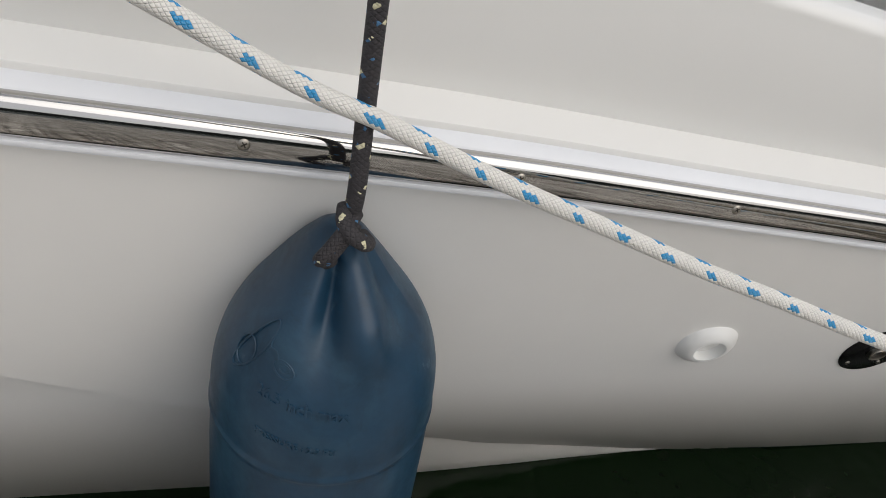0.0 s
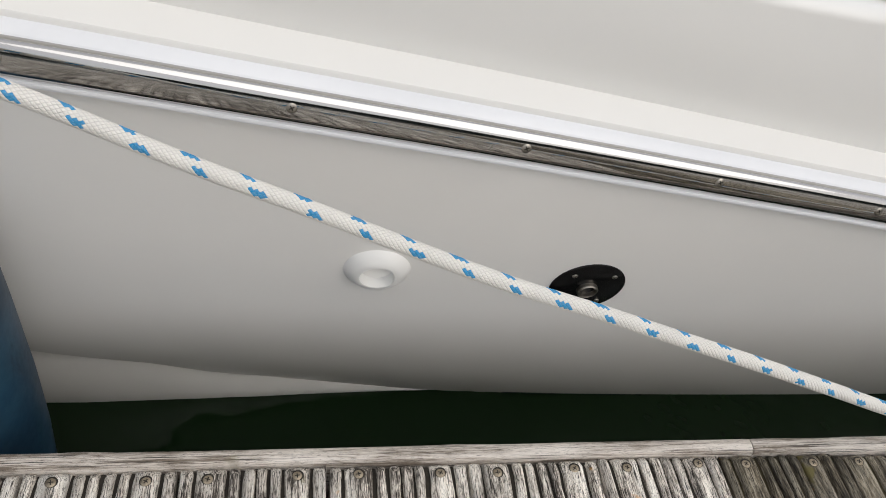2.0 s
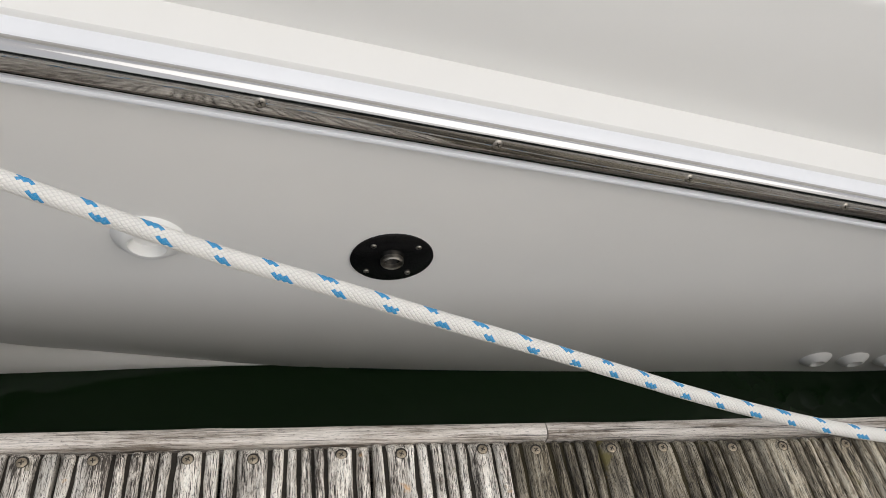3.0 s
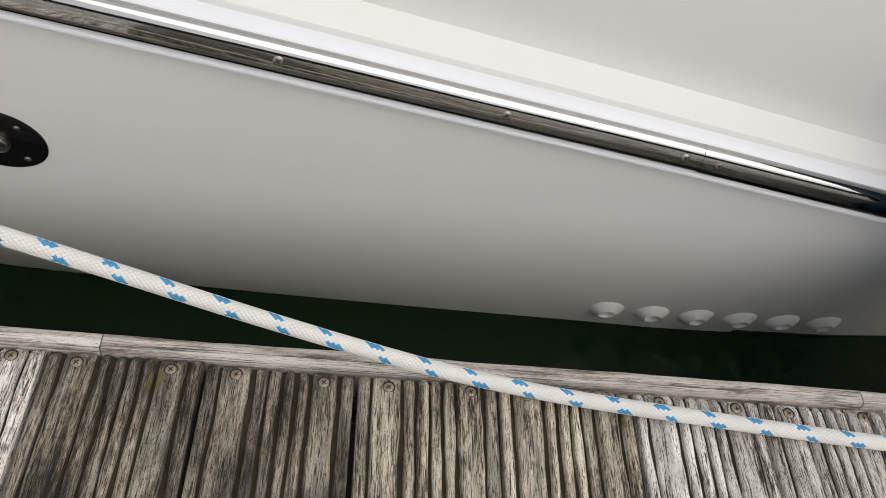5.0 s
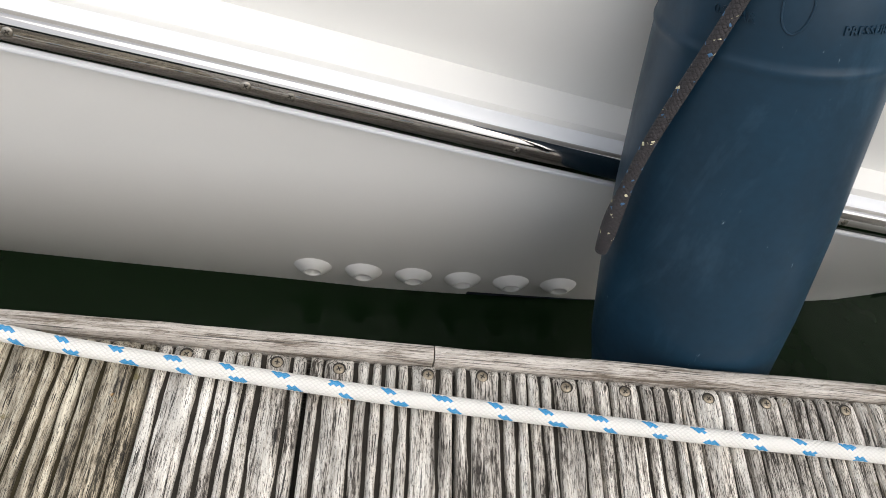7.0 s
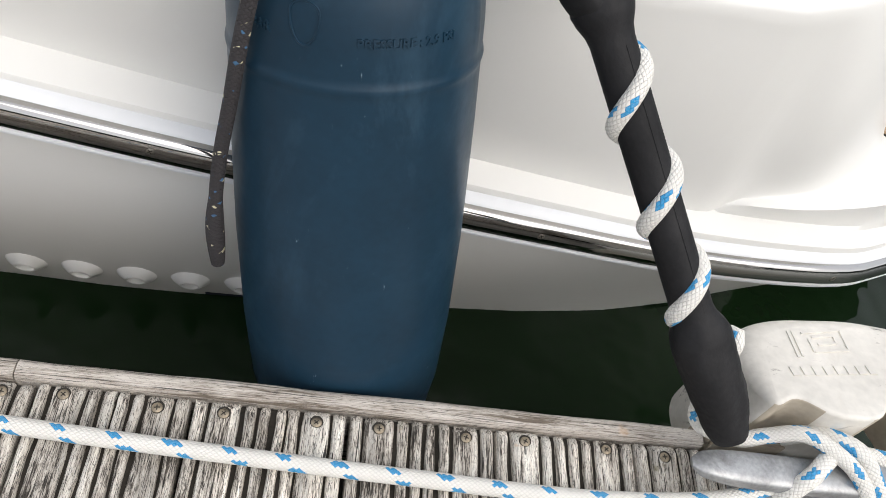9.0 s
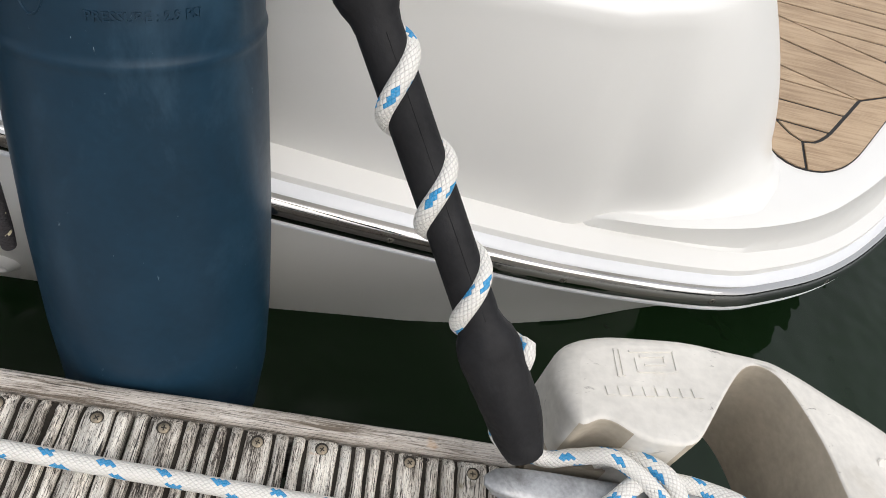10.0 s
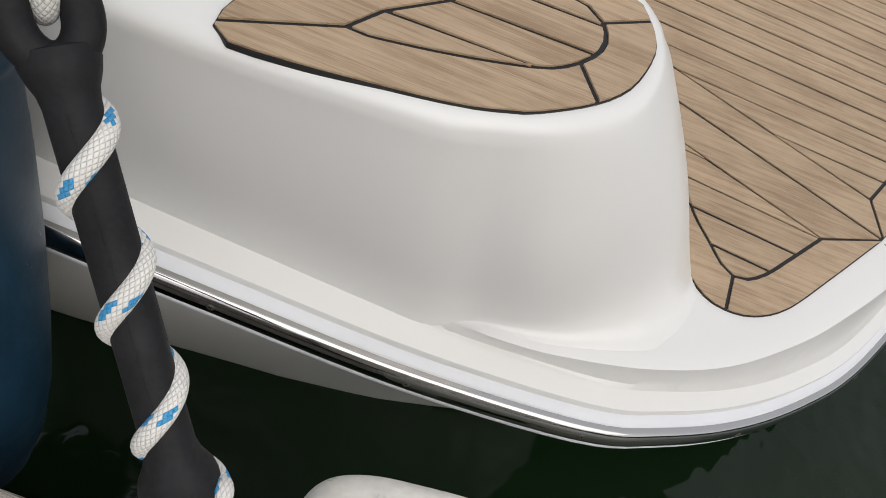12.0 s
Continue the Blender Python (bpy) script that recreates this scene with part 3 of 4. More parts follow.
bm = bmesh.new()
grid(bm, [[(-4.6, 0.12, 1.254), (-4.6, 3.6, 1.254)], [(-2.2, 0.14, 0.804), (-2.2, 3.6, 0.804)], [(-0.36, 0.27, 0.436), (-0.36, 3.6, 0.436)], [(0.2, 0.30, 0.379), (0.2, 3.6, 0.379)], [(0.6, 0.32, 0.334), (0.6, 3.6, 0.334)], [(0.90, 0.33, TOP + 0.0045), (0.90, 3.46, TOP + 0.0045)], [(1.14, 0.345, TOP + 0.0025), (1.14, 3.455, TOP + 0.0025)]])
bmesh.ops.solidify(bm, geom=bm.faces[:], thickness=0.02)
part("side_deck", bm, GELCOAT, boat, "", False)

bm = bmesh.new()
grid(bm, [[(1.07, 0.345, TOP + 0.0030), (1.07, 0.57, TOP + 0.0030)], [(1.22, 0.367, TOP + 0.0030), (1.22, 0.565, TOP + 0.0030)], [(1.27, 0.395, TOP + 0.0030), (1.27, 0.55, TOP + 0.0030)], [(1.31, 0.44, TOP + 0.0030), (1.31, 0.52, TOP + 0.0030)]])
bmesh.ops.solidify(bm, geom=bm.faces[:], thickness=0.01)
part("coaming_top", bm, GELCOAT, boat, "", False)
part("cockpit_wall", box(bmesh.new(), (1.10, 0.66, -0.02), (1.14, 3.14, 0.285), 0.006), GELCOAT, boat)
# stern platform: riser behind the ledge, rounded lip and level top
rows = []
for k, q in enumerate(lip):
    near = min(range(len(RAIL)), key=lambda j: (RAIL[j].xy - q.xy).length)
    n, p = inward(near), RAIL[near]
    base = p + n * (ledge_in(p.x) - 0.010) + Vector((0, 0, 0.0262 + riser(p.x) + 0.0055))
    h = max(0.0, q.z - base.z)
    step = base + Vector((n.x * 0.010, n.y * 0.010, h * 0.12))
    inn = Vector((q.x + n.x * 0.022, q.y + n.y * 0.022, q.z + 0.001))
    far = Vector((1.14, max(0.36, q.y), plat_z(1.14)))
    rows.append([base, step, step.lerp(q, 0.5) - Vector((0, 0, 0.002)), step.lerp(q, 0.85), q - n * 0.0 + Vector((0, 0, -0.002)), q + n * 0.009 + Vector((0, 0, 0.0005)), inn, far, far - Vector((0, 0, 0.06)), base - Vector((0, 0, 0.03))])
bm = bmesh.new()
grid(bm, rows, closed=True, caps=True)
part("platform", bm, GELCOAT, boat, "", True, 60)


# ---- teak, plank by plank, on black caulking ----
def inset(poly, d):
    """A plan polygon drawn in by d."""
    area = sum(a[0] * b[1] - b[0] * a[1] for a, b in zip(poly, poly[1:] + poly[:1]))
    sgn = 1 if area > 0 else -1
    out = []
    for k in range(len(poly)):
        a, b, c = Vector(poly[k - 1]), Vector(poly[k]), Vector(poly[(k + 1) % len(poly)])
        u, v = (b - a).normalized(), (c - b).normalized()
        nu, nv = Vector((-u.y, u.x)) * sgn, Vector((-v.y, v.x)) * sgn
        m = nu + nv
        m = m / max(m.length_squared, 0.5) * 2
        out.append(b + m * d)
    return out


def cut(poly, at, normal):
    """The part of a plan polygon on the side of a line to which normal points."""
    out = []
    for a, b in zip(poly, poly[1:] + poly[:1]):
        da, db = (Vector(a) - Vector(at)).dot(normal), (Vector(b) - Vector(at)).dot(normal)
        if da >= 0:
            out.append(tuple(a))
        if da * db < 0:
            out.append(tuple(Vector(a).lerp(Vector(b), da / (da - db))))
    return out


def slab(name, poly, height, thick, mat, parent, label="", gap=0.0):
    """A flat piece with the given plan, its top at height(x)."""
    poly = inset([Vector(p) for p in poly], gap) if gap else [Vector(p) for p in poly]
    bm = bmesh.new()
    top = [bm.verts.new((p.x, p.y, height(p.x))) for p in poly]
    low = [bm.verts.new((p.x, p.y, height(p.x) - thick)) for p in poly]
    faces = [bm.faces.new(top), bm.faces.new(low)]
    for k in range(len(poly)):
        bm.faces.new((top[k], top[(k + 1) % len(poly)], low[(k + 1) % len(poly)], low[k]))
    bmesh.ops.triangulate(bm, faces=faces)
    return part(name, bm, mat, parent, label, False)


def arc(*pts):
    return [(p.x, p.y) for p in bent([(*p, 0) for p in pts], 0.012)]


GAP = 0.0025


def deck_plan(*pts):
    """Plan points of the stern deck, from the shape's own axes to the boat's."""
    return [(1.0953 * x + 0.0862 * y - 0.1023, -0.0755 * x + 1.1708 * y + 0.0795) for x, y in pts]


deck_top = lambda x: plat_z(x) + 0.0045
under = lambda x: plat_z(x) + 0.0026
DECK_OUT, DECK_IN = (2.015, 1.066), (1.9265, 1.021)
outer_a = arc(*deck_plan((1.405, 0.56), (1.432, 0.500), (1.455, 0.467), (1.477, 0.449), (1.503, 0.444), (1.537, 0.452), (1.576, 0.482), (1.628, 0.553), (1.690, 0.642)))
outer_b = [outer_a[-1], DECK_OUT, (2.00, 1.20), (2.05, 2.2)]
inner_a = arc(*deck_plan((1.425, 0.595), (1.445, 0.553), (1.472, 0.520), (1.489, 0.500), (1.505, 0.491), (1.522, 0.495), (1.543, 0.513), (1.573, 0.553), (1.607, 0.600)))
inner_b = [deck_plan((1.671, 0.700))[0], DECK_IN, (1.93, 1.24), (1.97, 2.2)]
# joint across the moulded edge, square to the deck's border
joint = Vector(outer_a[-1][:2])
square = Vector((DECK_OUT[1] - joint.y, joint.x - DECK_OUT[0])).normalized()
part("mould_seam", tube(bmesh.new(), [(*(joint + square * d), plat_z(joint.x) + 0.0006) for d in (0.004, 0.014, 0.024, 0.034)], 0.0011, 8), SEAM, boat, "grey joint across the moulded edge")
teak = slab("teak_deck", outer_a + outer_b[1:] + [(1.13, 2.2), (1.13, 0.65)], under, 0.004, CAULK, boat, "pale teak deck with black caulked seams", 0.0010)
split = min(range(len(outer_a)), key=lambda k: abs(outer_a[k][0] - 1.582))
split_in = min(range(len(inner_a)), key=lambda k: abs(inner_a[k][0] - 1.5885))
slab("plank", outer_a[:split + 1] + inner_a[:split_in + 1][::-1], deck_top, 0.004, TEAK, teak, "", GAP)
slab("plank", outer_a[split:] + [inner_a[-1]] + inner_a[split_in:-1][::-1], deck_top, 0.004, TEAK, teak, "", GAP)
slab("plank", outer_b[:2] + inner_b[:2][::-1], deck_top, 0.004, TEAK, teak, "", GAP)
slab("plank", outer_b[1:] + inner_b[1:][::-1], deck_top, 0.004, TEAK, teak, "", GAP)
slab("plank", deck_plan((1.690, 0.642), (1.607, 0.600), (1.13, 0.724), (1.13, 0.784)), deck_top, 0.004, TEAK, teak, "", GAP)
slab("plank", deck_plan((1.690, 0.642), (1.13, 0.784), (1.13, 0.838), (1.671, 0.700)), deck_top, 0.004, TEAK, teak, "", GAP)
field_a = inner_a + deck_plan((1.13, 0.724), (1.13, 0.595))
field_b = inner_b + [(1.13, 2.2)] + deck_plan((1.13, 0.838))
for field, d, at, many in ((field_a, Vector((1.0953, -0.0825)), Vector(deck_plan((1.607, 0.600))[0]), 5), (field_b, Vector((1.0977, -0.0427)), Vector(deck_plan((1.671, 0.700))[0]), 28)):
    d.normalize()
    nrm = Vector((-d.y, d.x)) * (-1 if field is field_a else 1)
    for k in range(-4, many):
        strip = cut(cut(field, at + nrm * 0.0475 * k, nrm), at + nrm * 0.0475 * (k + 1), -nrm)
        if len(strip) >= 3:
            slab("plank", strip, deck_top, 0.004, TEAK, teak, "", GAP)

rim = arc((1.0130, 0.3085), (1.0295, 0.2968), (1.051, 0.2982), (1.1125, 0.3078), (1.196, 0.3248), (1.2376, 0.3400), (1.2627, 0.3530), (1.3036, 0.3866), (1.3290, 0.4205), (1.3419, 0.4610), (1.3438, 0.4908), (1.3350, 0.5189), (1.3243, 0.5383))
core = arc((1.0984, 0.3599), (1.116, 0.3596), (1.181, 0.3761), (1.2429, 0.3978), (1.2692, 0.4137), (1.2898, 0.4391), (1.2972, 0.4633), (1.2912, 0.4881), (1.2741, 0.5030))
pad_top, pad_low = (lambda x: TOP + 0.0085), (lambda x: TOP + 0.0065)
pad = slab("teak_pad", rim + [(1.27, 0.566), (1.12, 0.556), (1.05, 0.46), (1.018, 0.365), (1.0115, 0.328)], pad_low, 0.005, CAULK, boat, "pale teak step pad with black caulked seams", 0.0012)
j1 = min(range(len(rim)), key=lambda k: (Vector(rim[k]) - Vector((1.3036, 0.3866))).length)
j2 = min(range(len(core)), key=lambda k: (Vector(core[k]) - Vector((1.2772, 0.4186))).length)
slab("plank", rim[:j1 + 1] + core[:j2 + 1][::-1] + [(1.0122, 0.3135)], pad_top, 0.004, TEAK, pad, "", GAP)
j3 = min(range(len(rim)), key=lambda k: (Vector(rim[k]) - Vector((1.3340, 0.5207))).length)
j4 = min(range(len(core)), key=lambda k: (Vector(core[k]) - Vector((1.2892, 0.4902))).length)
slab("plank", rim[j1:j3 + 1] + core[j2:j4 + 1][::-1], pad_top, 0.004, TEAK, pad, "", GAP)
slab("plank", [(1.0122, 0.3135), (1.0984, 0.3599), (1.1184, 0.3938), (1.1615, 0.4365), (1.20, 0.500), (1.125, 0.552), (1.053, 0.458), (1.0195, 0.364), (1.0120, 0.328)], pad_top, 0.004, TEAK, pad, "", GAP)
slab("plank", core[j4:][::-1] + rim[j3:] + [(1.27, 0.563), (1.20, 0.555), (1.21, 0.515)], pad_top, 0.004, TEAK, pad, "", GAP)
field = core + [(1.21, 0.515), (1.20, 0.500), (1.1615, 0.4365), (1.1184, 0.3938)]
at, d = Vector((1.1184, 0.3938)), Vector((1, 0.046)).normalized()
nrm = Vector((-d.y, d.x))
for k in range(-1, 4):
    strip = cut(cut(field, at + nrm * 0.041 * k, nrm), at + nrm * 0.041 * (k + 1), -nrm)
    if len(strip) >= 3:
        slab("plank", strip, pad_top, 0.004, TEAK, pad, "", GAP)


# the far side of the boat, and the bulkhead that closes it forward
FAR = Matrix.Translation((0, 3.8, 0)) @ Matrix.Diagonal((1, -1, 1, 1))
for ob in [o for o in boat.children if o.name.split(".")[0] in ("hull", "rub_rail", "rail_base", "ledge", "coaming", "platform", "coaming_top", "teak_deck", "teak_pad")]:
    twin = new(ob.name.split(".")[0], ob.data)
    twin.parent = boat
    twin.matrix_basis = FAR
    for c in ob.children:
        if c.name.split(".")[0] == "plank":
            piece = new("plank", c.data)
            piece.parent = twin
part("bulkhead", box(bmesh.new(), (-4.635, 0.10, -0.40), (-4.601, 3.70, 1.250), 0.006), GELCOAT, boat)


# ---- hull fittings ----
def fitting_pose(x, z, lift=0.0):
    p, n = on_hull(x, z)
    return axis_pose(p + n * lift, n, (1, 0, 0))


for k in range(6):
    m = fitting_pose(0.405 + 0.0713 * k, -0.2845 - 0.0006 * k, -0.001)
    bm = bmesh.new()
    lathe(bm, [(0.0262, -0.002), (0.0265, 0.001), (0.024, 0.004), (0.019, 0.0075), (0.0145, 0.0105), (0.0125, 0.0115), (0.0112, 0.0108), (0.0108, 0.004), (0.0108, -0.012), (0.002, -0.013)], m)
    part("skin_fitting", bm, PLASTIC, boat, "white plastic through-hull drain")
m = fitting_pose(-0.6215, 0.0575, -0.001) @ Matrix.Diagonal((1.05, 1.05, 1, 1))
bm = bmesh.new()
lathe(bm, [(0.037, -0.002), (0.0375, 0.001), (0.034, 0.0065), (0.027, 0.012), (0.022, 0.0145), (0.0195, 0.0140), (0.0185, 0.006), (0.018, -0.016), (0.004, -0.018)], m, 36)
outlet = part("outlet", bm, PLASTIC, boat, "white plastic outlet with a rusty stain")
RUST = material("rust stain", (0.42, 0.24, 0.09), 0.8, spots=(300, 0.4))
part("stain", lathe(bmesh.new(), [(0.0052, -0.0185), (0.0046, -0.0168), (0.0026, -0.0160), (0.0005, -0.0158)], m @ pose(-0.006, -0.008, 0), 14), RUST, outlet, "small rusty stain")
m = fitting_pose(-0.3564, 0.0300)
bm = bmesh.new()
lathe(bm, [(0.044, -0.002), (0.044, 0.0012), (0.042, 0.0028), (0.017, 0.0032), (0.0155, 0.0032)], m @ Matrix.Diagonal((1.1, 1.16, 1, 1)), 40)
plate = part("exhaust_plate", bm, BLACK, boat, "oval black metal plate with a pipe and four screws")
bm = bmesh.new()
lathe(bm, [(0.0135, 0.002), (0.0135, 0.008), (0.012, 0.0095), (0.0105, 0.0085), (0.0100, -0.006), (0.001, -0.007)], m)
part("pipe", bm, SCREW, plate, "brass-stained steel pipe")
PLATE_SCREW = screw_mesh(0.0036, 0.0012)
for x, y in ((-0.024, 0.0285), (0.0275, 0.0275), (-0.0275, -0.0275), (0.022, -0.0290)):
    o = new("screw", PLATE_SCREW)
    o.parent = plate
    o.matrix_basis = m @ pose(x, y, 0.0034, 0, 0, 25)

# ---- pontoon ----
pontoon = thing("pontoon", "weathered grooved timber pontoon with a plank edge", "pontoon", kind="structure")
EDGE_Y = 0.0325
cuts = [-5.6, -3.2, -1.9, -0.205, 0.545, 1.185]
for a, b in zip(cuts, cuts[1:]):
    bm = bmesh.new()
    rows = []
    for x in np.linspace(a + 0.0006, b - 0.0006, max(6, int((b - a) / 0.03))):
        w = 0.0012 * noise.noise((x * 9, 1.3, 0)) + 0.0009 * noise.noise((x * 40, 7.3, 0))
        h = 0.0010 * noise.noise((x * 12, 4.3, 0)) + 0.0007 * noise.noise((x * 55, 2.3, 0))
        lo, hi = 0.0145, EDGE_Y + w
        rows.append([(x, lo, -0.12), (x, lo, h - 0.001), (x, lo + 0.0016, h + 0.0018), (x, (lo + hi) / 2, h + 0.0028), (x, hi - 0.003, h + 0.0018), (x, hi - 0.0006, h - 0.0012), (x, hi, -0.006), (x, hi, -0.12)])
    grid(bm, rows, closed=True, caps=True)
    part("edge_board", bm, EDGE, pontoon, "grey weathered edge board", True, 45)
# bearers below the planks, their shade put into the colour
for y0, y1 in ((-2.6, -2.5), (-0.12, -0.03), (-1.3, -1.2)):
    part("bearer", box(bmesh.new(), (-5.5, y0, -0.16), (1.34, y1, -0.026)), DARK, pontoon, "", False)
# unseen block, added flush with the edge to brighten the lower hull
part("float", box(bmesh.new(), (-5.4, -2.5, -0.45), (1.30, 0.022, -0.162), 0.02), BOUNCE, pontoon, "unseen pontoon float, made pale to bounce light onto the hull")

RIDGES = ((0.0, 0.078), (0.102, 0.302), (0.329, 0.404), (0.430, 0.502), (0.526, 0.596), (0.621, 0.692), (0.717, 0.889), (0.914, 1.0))


def plank_mesh(seed):
    """A grooved decking plank with worn ridges, its length along -y from the origin."""
    bm = bmesh.new()
    w = 0.0638
    rows = []
    ys = [0.0, -0.003, -0.008] + [-0.015 - 0.0165 * k for k in range(22)] + [-0.45, -0.7, -1.1, -1.8, -2.58]
    for y in ys:
        row = [(-w, y, -0.025)]
        for k, (a, b) in enumerate(RIDGES):
            def wob(j, amp):
                return amp * (noise.noise((seed * 5.1 + j * 3.7, y * 16, k * 1.9)) + 0.6 * noise.noise((seed * 2.1 + j, y * 70, k * 4.9)))
            end = 0.0045 * max(0, 1 + y / 0.006) + (0.0035 * max(0, noise.noise((seed, k * 7.7, 3.3))) * max(0, 1 + y / 0.02))
            top = -end + wob(1, 0.0011) - 0.0004
            x0, x1 = -w + 2 * w * a + (wob(2, 0.0019) if k else 0), -w + 2 * w * b + (wob(3, 0.0019) if k < 7 else 0)
            r = 0.0021
            low = -0.0066 - end * 0.5
            row += [(x0, y, low if k else -0.004), (x0 + 0.0006, y, top - r), (x0 + r, y, top - 0.0003)]
            row += [((x0 + x1) / 2, y, top + wob(4, 0.0005))]
            row += [(x1 - r, y, top - 0.0003), (x1 - 0.0006, y, top - r), (x1, y, low if k < 7 else -0.004)]
        row.append((w, y, -0.025))
        rows.append(row)
    vs = grid(bm, rows, closed=True, caps=True)
    bm.faces.ensure_lookup_table()
    # groove floors get the second, much darker material
    for f in bm.faces:
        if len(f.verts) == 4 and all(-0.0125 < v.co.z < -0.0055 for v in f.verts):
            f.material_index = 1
        f.smooth = True
    bmesh.ops.recalc_face_normals(bm, faces=bm.faces[:])
    me = bpy.data.meshes.new("plank")
    bm.to_mesh(me)
    bm.free()
    me.set_sharp_from_angle(angle=radians(55))
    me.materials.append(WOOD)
    me.materials.append(DARK_GROOVE)
    return me


PLANKS = [plank_mesh(s) for s in range(7)]
DAMP_PLANKS = [plank_mesh(s + 11) for s in range(3)]
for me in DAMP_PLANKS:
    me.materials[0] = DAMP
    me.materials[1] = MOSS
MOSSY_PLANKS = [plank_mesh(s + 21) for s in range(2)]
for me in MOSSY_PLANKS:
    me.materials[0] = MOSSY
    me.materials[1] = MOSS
DECK_SCREW = screw_mesh(0.0050, 0.0011, BRASS, True)
LEFT_SCREW = {-6: -0.794, -5: -0.647, -4: -0.503, -3: -0.360, -2: -0.221, -1: -0.081, 0: 0.059, 1: 0.192, 2: 0.3245, 3: 0.459, 4: 0.590, 5: 0.726, 6: 0.865, 7: 1.003, 8: 1.142}
RIGHT_SCREW = {-6: -0.708, -5: -0.563, -4: -0.419, -3: -0.277, -2: -0.139, -1: -0.001, 0: 0.137, 1: 0.271, 2: 0.404, 3: 0.540, 4: 0.669, 5: 0.808, 6: 0.946, 7: 1.083, 8: 1.222}
for k in range(-39, 10):
    left = LEFT_SCREW.get(k, -0.794 + 0.144 * (k + 6) if k < 0 else 1.142 + 0.138 * (k - 8))
    right = RIGHT_SCREW.get(k, -0.708 + 0.144 * (k + 6) if k < 0 else 1.222 + 0.138 * (k - 8))
    last = RIGHT_SCREW.get(k - 1, left - 0.0585)
    after = LEFT_SCREW.get(k + 1, right + 0.0585)
    low, high = (last + left) / 2 + 0.0022, (right + after) / 2 - 0.0022
    o = new("plank", DAMP_PLANKS[k % 3] if -3 < k < 0 else MOSSY_PLANKS[k % 2] if -1 < k < 2 else PLANKS[(k * 3) % 7])
    o.parent = pontoon
    at, turn, wide = Vector(((low + high) / 2, 0.0120 + random.uniform(-0.002, 0.001), random.uniform(-0.0008, 0.0008))), random.uniform(-0.25, 0.25), (high - low) / 0.1276
    o.matrix_basis = pose(*at, 0, 0, turn) @ Matrix.Diagonal((wide, 1, 1, 1))
    for x in (left, right):
        c = new("screw", DECK_SCREW)
        c.parent = o
        c.matrix_basis = Matrix.Diagonal((1 / wide, 1, 1, 1)) @ pose(x - at.x, -0.0120 + random.uniform(-0.002, 0.002), -0.0001, 0, 0, random.uniform(0, 90))


# ---- fenders ----
def words(text, size):
    """The flat outline of a line of text, centred, as vertices and faces with a little depth."""
    cu = bpy.data.curves.new("text", "FONT")
    cu.body, cu.size, cu.align_x, cu.extrude, cu.offset = text, size, "CENTER", 0.0009, size * 0.016
    cu.resolution_u = 2
    ob = bpy.data.objects.new("text", cu)
    me = bpy.data.meshes.new_from_object(ob)
    bm = bmesh.new()
    bm.from_mesh(me)
    bpy.data.objects.remove(ob)
    bpy.data.meshes.remove(me)
    bpy.data.curves.remove(cu)
    return bm


# distance from the top end and radius
SHAPE = [(0.000, 0.010), (0.004, 0.018), (0.012, 0.026), (0.026, 0.036), (0.05, 0.053), (0.086, 0.0745), (0.118, 0.0885), (0.15, 0.0968), (0.18, 0.1000), (0.2030, 0.1004),
         (0.2068, 0.1016), (0.2095, 0.1022), (0.2125, 0.1016), (0.2160, 0.1008), (0.27, 0.1025), (0.39, 0.1045), (0.49, 0.103), (0.57, 0.0985), (0.63, 0.089), (0.67, 0.076), (0.70, 0.058), (0.718, 0.038), (0.726, 0.012)]


